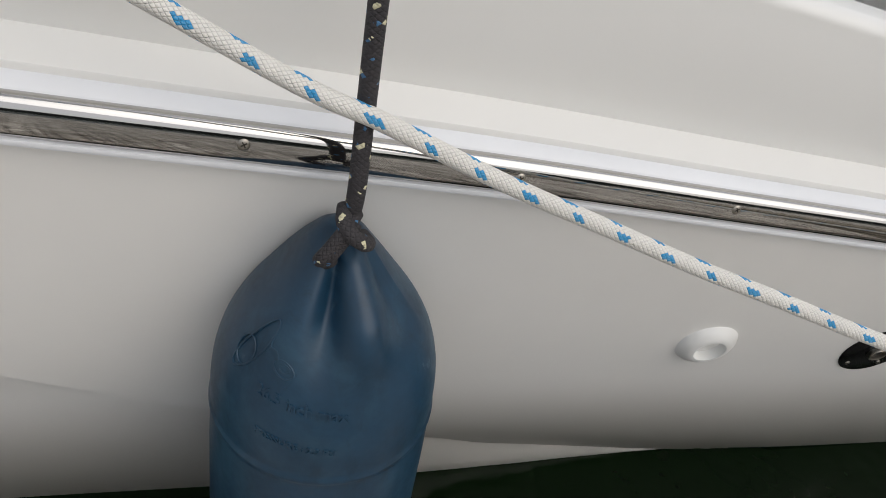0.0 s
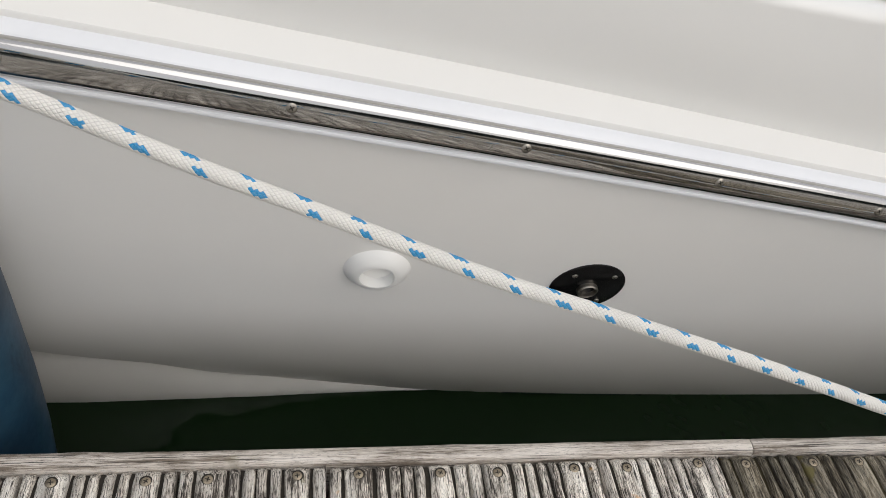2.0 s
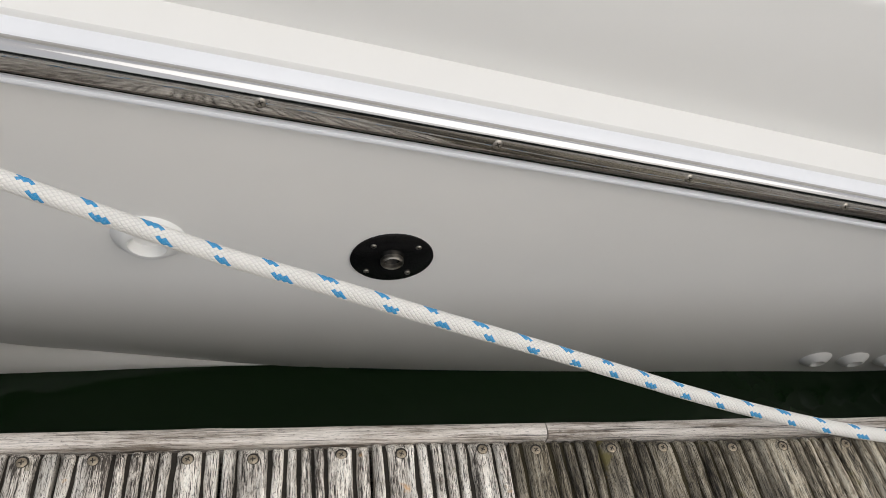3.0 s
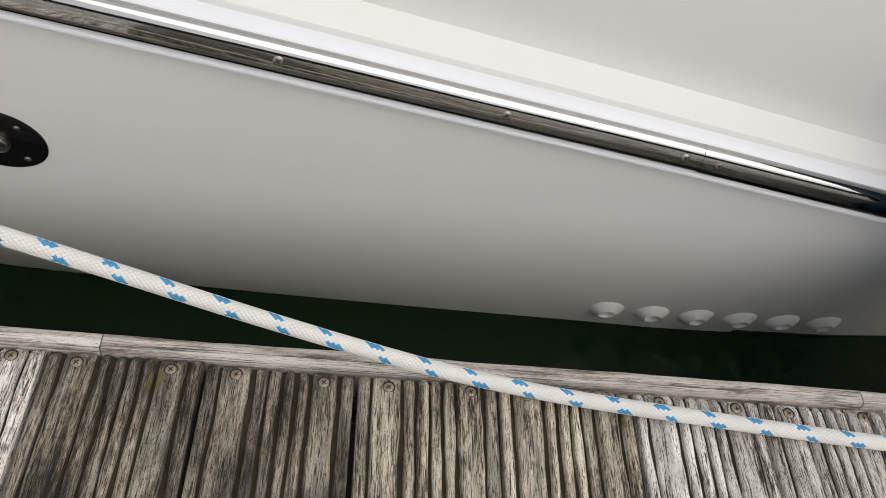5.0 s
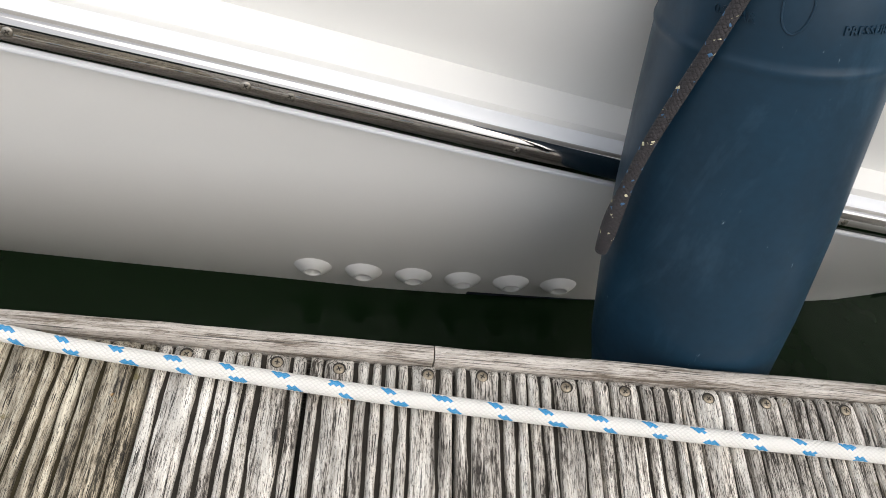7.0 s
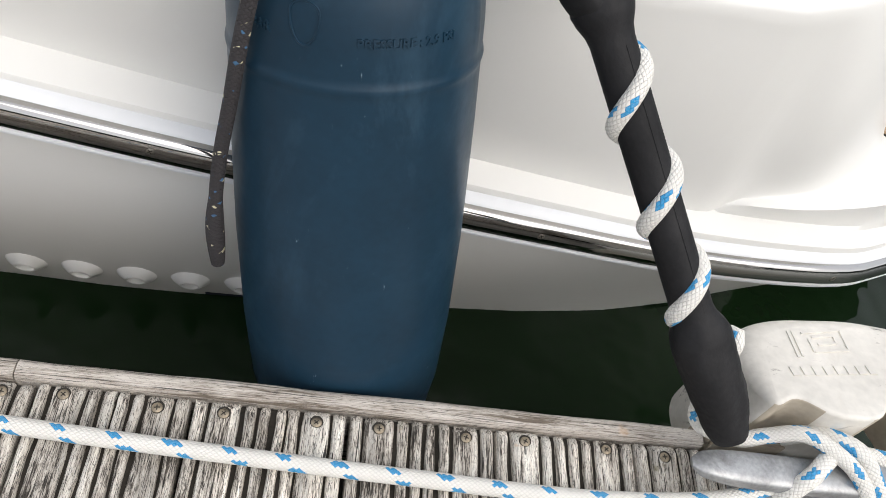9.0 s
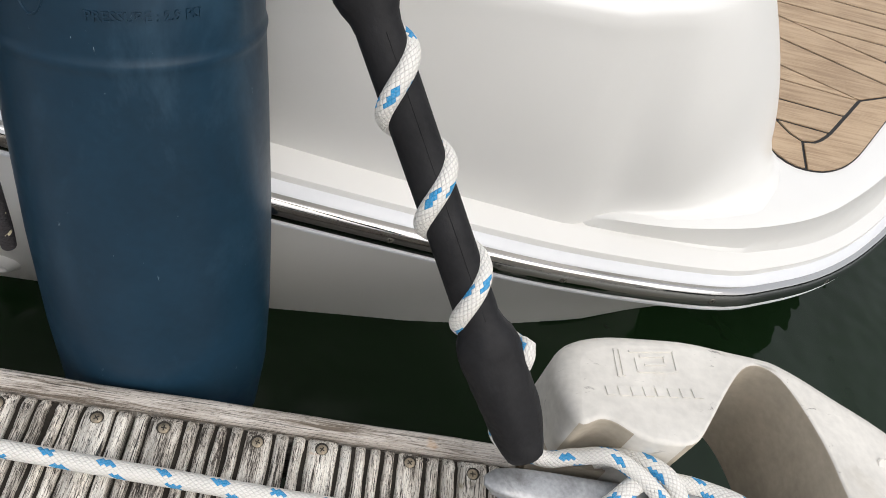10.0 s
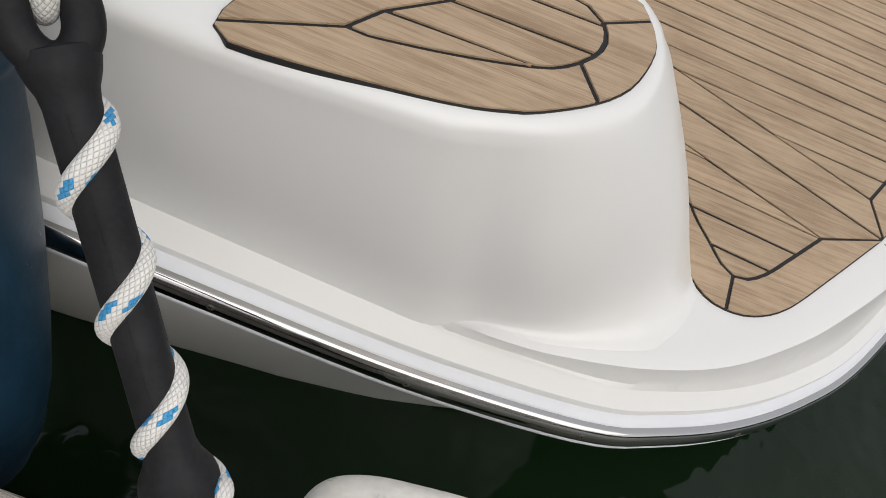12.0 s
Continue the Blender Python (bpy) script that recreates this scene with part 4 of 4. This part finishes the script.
def fender(top, axis, turn, label, dents=(), swell=1.0, mat=None):
    """A blue fender that hangs from its top end; turn (degrees) is where the lettering faces."""
    mat = mat or FENDER
    f = thing("fender", label, "fender", "blue fenders")
    m = axis_pose(top, axis) @ pose(0, 0, 0, 0, 0, turn)

    def radius(d):
        ds, rs = [a for a, _ in SHAPE], [b for _, b in SHAPE]
        if 0.02 < d < 0.19:
            return swell * sum(w * lerp(d + q, ds, rs) for q, w in ((-0.014, 0.15), (-0.007, 0.2), (0, 0.3), (0.007, 0.2), (0.014, 0.15)))
        return swell * lerp(d, ds, rs)

    bm = bmesh.new()
    ds = sorted(set(list(np.linspace(0, 0.726, 110)) + [a for a, _ in SHAPE]))
    rows = []
    for d in ds:
        row = []
        for s in range(112):
            a = 2 * math.pi * s / 112
            # a deep fold beside a rounded ridge, where the eye is pinched by the line
            pinch = math.exp(-((d - 0.048) / 0.044) ** 2) * max(0, 1 - d / 0.15) * 1.7
            r = radius(d) * (1 + pinch * (0.10 * math.cos(2 * (a - 1.9)) - 0.38 * math.exp(-((a - 4.86) / 0.20) ** 2) + 0.26 * math.exp(-((a - 5.34) / 0.30) ** 2) - 0.13 * math.exp(-((a - 5.98) / 0.24) ** 2)))
            r += 0.0013 * math.exp(-((a - 5.44) / 0.045) ** 2) * min(1, d / 0.05) * lerp(d, [0.18, 0.215], [1, 0])
            q = m @ Vector((r * math.cos(a), r * math.sin(a), -d))
            for at, nrm, soft in dents:
                depth = (q - Vector(at)).dot(Vector(nrm).normalized())
                if depth < 0:
                    q = q - Vector(nrm).normalized() * depth * soft
            row.append(q)
        rows.append(row)
    grid(bm, rows, closed=True, caps=True)
    body = part("body", bm, mat, f, "", True, 70)
    for text, size, angle, d in (("26.5 inch max", 0.0150, 0.0, 0.1290), ("PRESSURE : 2.9 PSI", 0.0096, 0.0, 0.1675), ("0.2 BAR", 0.0100, -68.0, 0.1675)):
        if angle and mat is FENDER:
            continue
        bm = words(text, size)
        for v in bm.verts:
            dd = d - v.co.y + (0.009 if mat is NAVY_FENDER else 0.10 * v.co.x)
            r = radius(dd) + 0.0003 + v.co.z
            a = radians(-90 + angle) + v.co.x / radius(d)
            v.co = m @ Vector((r * math.cos(a), r * math.sin(a), -dd))
        part("lettering", bm, mat, body, "raised moulded lettering", False)
    # raised outline: an oval over a rounded tongue
    def on(x, d):
        a = radians(-90) + x / 0.1
        return m @ Vector(((radius(d) + 0.0002) * math.cos(a), (radius(d) + 0.0002) * math.sin(a), -d))
    leaf = [on(-0.062 + 0.027 * math.cos(t) * 0.62 + 0.0085 * math.sin(t), 0.092 - 0.027 * math.cos(t) + 0.006 * math.sin(t)) for t in np.linspace(0, 2 * math.pi, 44)]
    oval = [on(-0.022 + 0.0115 * math.cos(t), 0.096 + 0.0062 * math.sin(t) + 0.002 * math.cos(t)) for t in np.linspace(0, 2 * math.pi, 36)]
    inner = [on(-0.021 + 0.0055 * math.cos(t), 0.095 + 0.0030 * math.sin(t)) for t in np.linspace(0, 2 * math.pi, 24)]
    ring = [on(-0.070 + 0.012 * math.cos(t), 0.101 + 0.013 * math.sin(t)) for t in np.linspace(0, 2 * math.pi, 36)]
    cord = bent([on(-0.046, 0.078), on(-0.042, 0.085), on(-0.035, 0.085), on(-0.030, 0.090)], 0.002)
    dome = [on(-0.074 + 0.020 * math.cos(t), 0.138 + 0.0085 * math.sin(t)) for t in np.linspace(0, 2 * math.pi, 40)]
    tongue = [on(-0.075 + 0.0110 * math.cos(t), 0.157 + 0.022 * max(0, math.sin(t)) - 0.008 * max(0, -math.sin(t))) for t in np.linspace(0, 2 * math.pi, 40)]
    for path in ((dome, tongue) if mat is NAVY_FENDER else (leaf, oval, inner, ring, cord)):
        part("emblem", tube(bmesh.new(), path, 0.0009, 6), mat, body, "raised moulded emblem")
    return f


fender((-1.1015, 0.1420, 0.3250), (0.024, 0.0, 1), -19, "blue inflatable fender with moulded lettering hanging on a grey line",
       [((-1.1, 0.196, 0.2), (0.03, -1, -0.17), 0.85)], 1.075)
fender((0.7779, 0.2754, 0.4617), (-0.10, 0.29, 1), 24, "scuffed blue inflatable fender squeezed between boat and pontoon",
       [((0.8, 0.236, 0.03), (0, -1, 0.10), 0.85), ((0.8, 0.0345, 0.0), (0, 1, 0.2), 0.6)], 1.0, NAVY_FENDER)


# ---- lines ----
def line(name, points, r, mat, label, category="rope", sides=20, step=0.004):
    bm = tube(bmesh.new(), bent(points, step), r, sides)
    return tagged(link(name, bm, mat, None, "", True, 80), label, category)


line("mooring_line", [(-1.9, 0.235, 0.900), (-1.5, 0.172, 0.660), (-1.175, 0.129, 0.483), (-1.079, 0.119, 0.440), (-0.984, 0.113, 0.394), (-0.889, 0.105, 0.355), (-0.795, 0.091, 0.320), (-0.709, 0.079, 0.291), (-0.618, 0.065, 0.260), (-0.527, 0.049, 0.233),
     (-0.440, 0.038, 0.209), (-0.349, 0.029, 0.180), (-0.259, 0.024, 0.148), (-0.163, 0.021, 0.110), (-0.073, 0.018, 0.074), (0.020, 0.012, 0.045), (0.110, 0.003, 0.026), (0.190, -0.004, 0.0155), (0.260, -0.010, 0.0115), (0.351, -0.017, 0.0095), (0.489, -0.028, 0.0095), (0.624, -0.036, 0.0095), (0.760, -0.042, 0.0095), (0.894, -0.047, 0.0095), (1.06, -0.052, 0.012), (1.18, -0.046, 0.025), (1.262, -0.022, 0.040)],
     0.0075, ROPE, "white braided mooring line with blue flecks, lying over the pontoon")

# grey line of the first fender, with the hitch through its eye
hitch = thing("fender_line", "thin dark grey braided line hitched to a blue fender", "rope")
part("standing_part", tube(bmesh.new(), bent([(-1.080, 0.150, 0.80), (-1.089, 0.134, 0.55), (-1.092, 0.128, 0.45), (-1.0945, 0.118, 0.385), (-1.097, 0.120, 0.352)], 0.004), 0.0072, 14), GREYROPE, hitch)
part("loop", tube(bmesh.new(), bent([(-1.0930, 0.1200, 0.3560), (-1.1010, 0.1060, 0.3530), (-1.1110, 0.0990, 0.3420), (-1.1195, 0.0960, 0.3315), (-1.1215, 0.0980, 0.3265), (-1.1180, 0.1080, 0.3185), (-1.1100, 0.1200, 0.3125)], 0.003), 0.0058, 14), GREYROPE, hitch)
part("loop", tube(bmesh.new(), bent([(-1.0940, 0.1100, 0.3545), (-1.1030, 0.1020, 0.3445), (-1.1120, 0.0980, 0.3325), (-1.1165, 0.1010, 0.3215), (-1.1110, 0.1120, 0.3135)], 0.003), 0.0056, 14), GREYROPE, hitch)
part("knot", tube(bmesh.new(), bent([(-1.1020, 0.1220, 0.3610), (-1.1035, 0.1070, 0.3570), (-1.0975, 0.0990, 0.3505), (-1.0880, 0.1000, 0.3420), (-1.0835, 0.1100, 0.3335), (-1.0860, 0.1240, 0.3285)], 0.003), 0.0066, 14), GREYROPE, hitch)

# loose tail beside the second fender
tail = line("fender_line", [(0.757, 0.205, 0.56), (0.735, 0.163, 0.40), (0.719, 0.148, 0.300), (0.711, 0.145, 0.240), (0.702, 0.139, 0.175), (0.698, 0.130, 0.110), (0.700, 0.124, 0.052)],
            lambda t: 0.0059 if t < 0.84 else 0.0059 + 0.0024 * math.sin(math.pi * min(1.0, (t - 0.84) / 0.17)), GREYROPE, "loose dark grey braided line end beside a blue fender", sides=14)

# ---- snubber and its line ----
A, B = Vector((0.976, 0.189, 0.337)), Vector((1.177, -0.015, 0.064))
AX = (B - A).normalized()
snub = thing("snubber", "black rubber mooring snubber with a white line wound round it", "mooring snubber")
prof = [(-0.0205, 0.010), (-0.018, 0.0225), (-0.010, 0.0245), (-0.001, 0.0222), (0.008, 0.0185), (0.016, 0.0172), (0.05, 0.0172), (0.20, 0.0172), (0.248, 0.0176), (0.257, 0.0200), (0.266, 0.0245), (0.275, 0.0262), (0.292, 0.0268), (0.308, 0.0262), (0.335, 0.0240), (0.358, 0.0210), (0.372, 0.0190), (0.380, 0.0165), (0.384, 0.008)]
bm = bmesh.new()
rows = []
for h in sorted(set([h for h, _ in prof] + [0.23 + 0.006 * k for k in range(25)])):
    r, rough = lerp(h, [a for a, _ in prof], [b for _, b in prof]), lerp(h, [0.24, 0.27, 0.36, 0.384], [0.0, 1.0, 1.0, 0.5])
    row = []
    for a in np.linspace(0, 2 * math.pi, 36, endpoint=False):
        c, d = math.cos(a), math.sin(a)
        lump = rough * (0.0030 * noise.noise((c * 1.4, d * 1.4, h * 26)) + 0.0011 * noise.noise((c * 3, d * 3, h * 90)))
        row.append(axis_pose(A, AX) @ Vector(((r + lump) * c, (r + lump) * d, h)))
    rows.append(row)
grid(bm, rows, closed=True, caps=True)
part("body", bm, RUBBER, snub)
C = A - AX * 0.037
SEEN = Vector((0.29, -0.285, 0.32))
Q = (SEEN - AX * SEEN.dot(AX)).normalized()
P = Q.cross(AX)
rows = []
for k in range(48):
    t = 2 * math.pi * k / 48
    c = C - AX * 0.027 * math.cos(t) + P * 0.0195 * math.sin(t)
    d = (-AX * math.cos(t) / 0.027 + P * math.sin(t) / 0.0195).normalized()
    rows.append([c + d * 0.0125 * math.copysign(abs(math.cos(u)) ** 0.8, math.cos(u)) + Q * 0.0165 * math.copysign(abs(math.sin(u)) ** 0.8, math.sin(u)) for u in np.linspace(0, 2 * math.pi, 18, endpoint=False)])
rows.append(rows[0])
bm = bmesh.new()
grid(bm, rows, closed=True)
bmesh.ops.remove_doubles(bm, verts=bm.verts[:], dist=0.0001)
part("eye", bm, RUBBER, snub)
seam = (Q * 0.94 - P * 0.34).normalized()
part("mould_seam", tube(bmesh.new(), [A + AX * d + seam * 0.0172 for d in np.linspace(0.02, 0.25, 12)], 0.0005, 6), RUBBER, snub)
look_at = Vector((0.88, -0.275, 0.683)) - (A + AX * 0.144)
front = math.atan2(look_at.dot(Q), look_at.dot(P))
coil = []
for k in range(0, 300):
    d = 0.006 + 0.292 * k / 299
    a = front + 2 * math.pi * (d - 0.144) / 0.0857
    r = lerp(d, [0.006, 0.02, 0.255, 0.275, 0.298], [0.0150, 0.0165, 0.0165, 0.0235, 0.0275])
    coil.append(A + AX * d + (P * math.cos(a) + Q * math.sin(a)) * r)
line("snubber_line", [*coil[0::6], B - AX * 0.03 - Q * 0.03, B + Vector((0.016, 0.020, -0.020)), (1.2220, 0.008, 0.050), (1.2520, 0.004, 0.068), (1.2890, -0.020, 0.066), (1.3120, -0.040, 0.048), (1.3170, -0.038, 0.028)], 0.0076, ROPE, "white line with blue flecks wound round the snubber and made fast")
line("snubber_line", [C + Q * 0.018 - AX * 0.115 - P * 0.02, C + Q * 0.026 - AX * 0.060 - P * 0.005, C + Q * 0.020 - AX * 0.022, C + Q * 0.0 - AX * 0.004, C - Q * 0.022 - AX * 0.010, C - Q * 0.034 - AX * 0.05, C - Q * 0.030 - AX * 0.115 - P * 0.02], 0.0085, ROPE, "white line with blue flecks through the eye of the snubber")

# ---- cleat on the pontoon ----
cleat = thing("cleat", "dull galvanised steel mooring cleat on the pontoon", "cleat")
rows = []
for t in np.linspace(-1, 1, 33):
    x = 1.277 + 0.137 * t
    e = max(0.0, 1 - abs(t) ** 5) ** 0.5
    w, h = 0.0165 * (0.25 + 0.75 * e) + 0.0, 0.0105 * (0.2 + 0.8 * e)
    z = 0.043 + 0.010 * t * t
    rows.append([(x, -0.026 + w * math.copysign(abs(math.cos(a)) ** 0.6, math.cos(a)), z + h * math.copysign(abs(math.sin(a)) ** 0.6, math.sin(a))) for a in np.linspace(0, 2 * math.pi, 20, endpoint=False)])
bm = bmesh.new()
grid(bm, rows, closed=True, caps=True)
part("horn", bm, GALV, cleat)
for x in (1.240, 1.315):
    part("leg", lathe(bmesh.new(), [(0.020, 0.0), (0.019, 0.006), (0.013, 0.014), (0.012, 0.036)], pose(x, -0.026, 0.0), 20), GALV, cleat)
part("foot_plate", box(bmesh.new(), (1.200, -0.052, -0.001), (1.355, 0.001, 0.006), 0.003), GALV, cleat)
line("cleat_line", [(1.2320, -0.046, 0.030), (1.2520, -0.032, 0.060), (1.2790, -0.010, 0.060), (1.3120, -0.003, 0.052), (1.3420, -0.006, 0.052), (1.3720, -0.022, 0.064), (1.3790, -0.040, 0.056), (1.3570, -0.046, 0.036),
     (1.3270, -0.040, 0.048), (1.3020, -0.008, 0.068), (1.2720, 0.012, 0.056), (1.2470, 0.016, 0.034)], 0.0085, ROPE, "white line with blue flecks turned round the cleat")

# ---- corner bumper ----
bumper = thing("dock_bumper", "scuffed white moulded plastic corner bumper on the pontoon", "bumper")
def spot(x, y):
    """A place on the bumper's plan, from the shape's own axes to the pontoon's."""
    return 1.2365 + 1.06 * (x - 1.214), 0.034 + 1.2 * (y - 0.0462)


def run(soft, *pts, soiled=False):
    """A stretch of the bumper's outline with the radius of its upper edge."""
    return [(p.xy, soft, soiled) for p in bent([(*spot(*p), 0) for p in pts], 0.006)]


outline = run(0.006, (1.190, 0.030), (1.186, 0.044)) + run(0.022, (1.182, 0.058), (1.177, 0.082), (1.180, 0.102), (1.191, 0.1165), (1.209, 0.1255)) + run(0.016, (1.225, 0.1295), (1.2527, 0.1325), (1.311, 0.1385), (1.345, 0.136)) \
    + run(0.012, (1.362, 0.134), (1.3955, 0.133)) + run(0.020, (1.428, 0.128), (1.465, 0.116), (1.52, 0.098), (1.58, 0.062), (1.615, 0.01), (1.625, -0.09)) + run(0.004, (1.440, -0.09), (1.432, -0.03), soiled=True) \
    + run(0.0035, (1.4235, 0.010), (1.4235, 0.042), (1.4165, 0.072), (1.405, 0.100), (1.390, 0.1195), (1.376, 0.1245), (1.362, 0.1175), (1.3380, 0.0900), (1.3120, 0.0555), (1.292, 0.030), soiled=True) \
    + run(0.005, (1.284, 0.0295), (1.245, 0.0295)) + run(0.005, (1.2365, 0.030), (1.2345, 0.0375), (1.228, 0.0440), (1.2140, 0.0462), (1.204, 0.0410), (1.197, 0.030), soiled=True)
plan = [p for p, _, _ in outline]
for _ in range(6):
    plan = [(plan[k - 1] + 2 * plan[k] + plan[(k + 1) % len(plan)]) / 4 for k in range(len(plan))]
soft = [d for _, d, _ in outline]
for _ in range(12):
    soft = [(soft[k - 1] + 2 * soft[k] + soft[(k + 1) % len(soft)]) / 4 for k in range(len(soft))]
drawn_in = [(q - p).normalized() for p, q in zip(plan, inset(plan, 0.001))]
for _ in range(6):
    drawn_in = [(drawn_in[k - 1] + 2 * drawn_in[k] + drawn_in[(k + 1) % len(plan)]).normalized() for k in range(len(plan))]


def top_z(x, y):
    return 0.0800 - 0.20 * (y - 0.07) - 0.25 * max(0, x - 1.43)


def ring_at(turn):
    """The outline at an angle of its rounded upper edge."""
    out = []
    for p, v, d in zip(plan, drawn_in, soft):
        q = p + v * d * (1 - math.cos(turn))
        out.append((q.x, q.y, top_z(q.x, q.y) - d * (1 - math.sin(turn))))
    return out


bm = bmesh.new()
vs = grid(bm, [[(p.x, p.y, -0.085) for p in plan]] + [[(p.x, p.y, -0.02) for p in plan]] + [ring_at(a) for a in np.linspace(0, math.pi / 2, 7)], closed=True)
lid = bm.faces.new(vs[-1])
bmesh.ops.triangulate(bm, faces=[bm.faces.new(vs[0])])
bmesh.ops.bisect_plane(bm, geom=[lid, *lid.edges, *lid.verts], plane_co=(1.43, 0, 0), plane_no=(1, 0, 0))
bmesh.ops.triangulate(bm, faces=[f for f in bm.faces if len(f.verts) > 4])
shell = part("shell", bm, BUMPER, bumper, "", True, 70)
shell.data.materials.append(SOILED_SHADED)
# walls of notch and pocket get the dirt and the painted shade
for f in shell.data.polygons:
    if f.index >= 8 * len(plan):
        f.use_smooth = False
    elif f.index < 4 * len(plan) and outline[f.index % len(plan)][2]:
        f.material_index = 1
# the pocket's floor
bm = bmesh.new()
box(bm, (1.190, 0.016, -0.10), (1.270, 0.050, 0.012), 0.003)
part("pocket", bm, SOILED_SHADED, bumper)


def stroke(x0, y0, x1, y1, w=0.0024):
    """A low raised stroke on the bumper's top."""
    a, b = Vector(spot(x0, y0)), Vector(spot(x1, y1))
    n = Vector((-(b - a).y, (b - a).x)).normalized() * w / 2
    bm = bmesh.new()
    top = [bm.verts.new((p.x, p.y, top_z(p.x, p.y) + 0.0012)) for p in (a + n, b + n, b - n, a - n)]
    low = [bm.verts.new((p.x, p.y, top_z(p.x, p.y) - 0.001)) for p in (a + n, b + n, b - n, a - n)]
    bm.faces.new(top)
    for k in range(4):
        bm.faces.new((top[k], top[(k + 1) % 4], low[(k + 1) % 4], low[k]))
    part("raised_mark", bm, BUMPER, bumper, "", False)


for k in range(8):
    x = 1.2195 + 0.0116 * k
    stroke(x, 0.0690 + 0.0015 * k, x + 0.0085, 0.0701 + 0.0015 * k, 0.0100)
for q in ((1.2338, 0.0845, 1.2336, 0.1116), (1.2388, 0.0860, 1.2385, 0.1125), (1.2475, 0.1115, 1.2915, 0.1200), (1.2915, 0.1200, 1.2912, 0.0987), (1.2912, 0.0987, 1.2533, 0.0924), (1.2533, 0.0924, 1.2528, 0.1057),
          (1.2569, 0.1080, 1.2815, 0.1125), (1.2815, 0.1125, 1.2809, 0.1046), (1.2809, 0.1046, 1.2603, 0.1008)):
    stroke(*q)
part("vent", lathe(bmesh.new(), [(0.0075, -0.002), (0.0075, 0.0008), (0.0068, 0.0012), (0.006, 0.0004), (0.001, 0.0004)], pose(1.527, 0.040, top_z(1.527, 0.040), 14, 14, 0), 20), BUMPER, bumper)
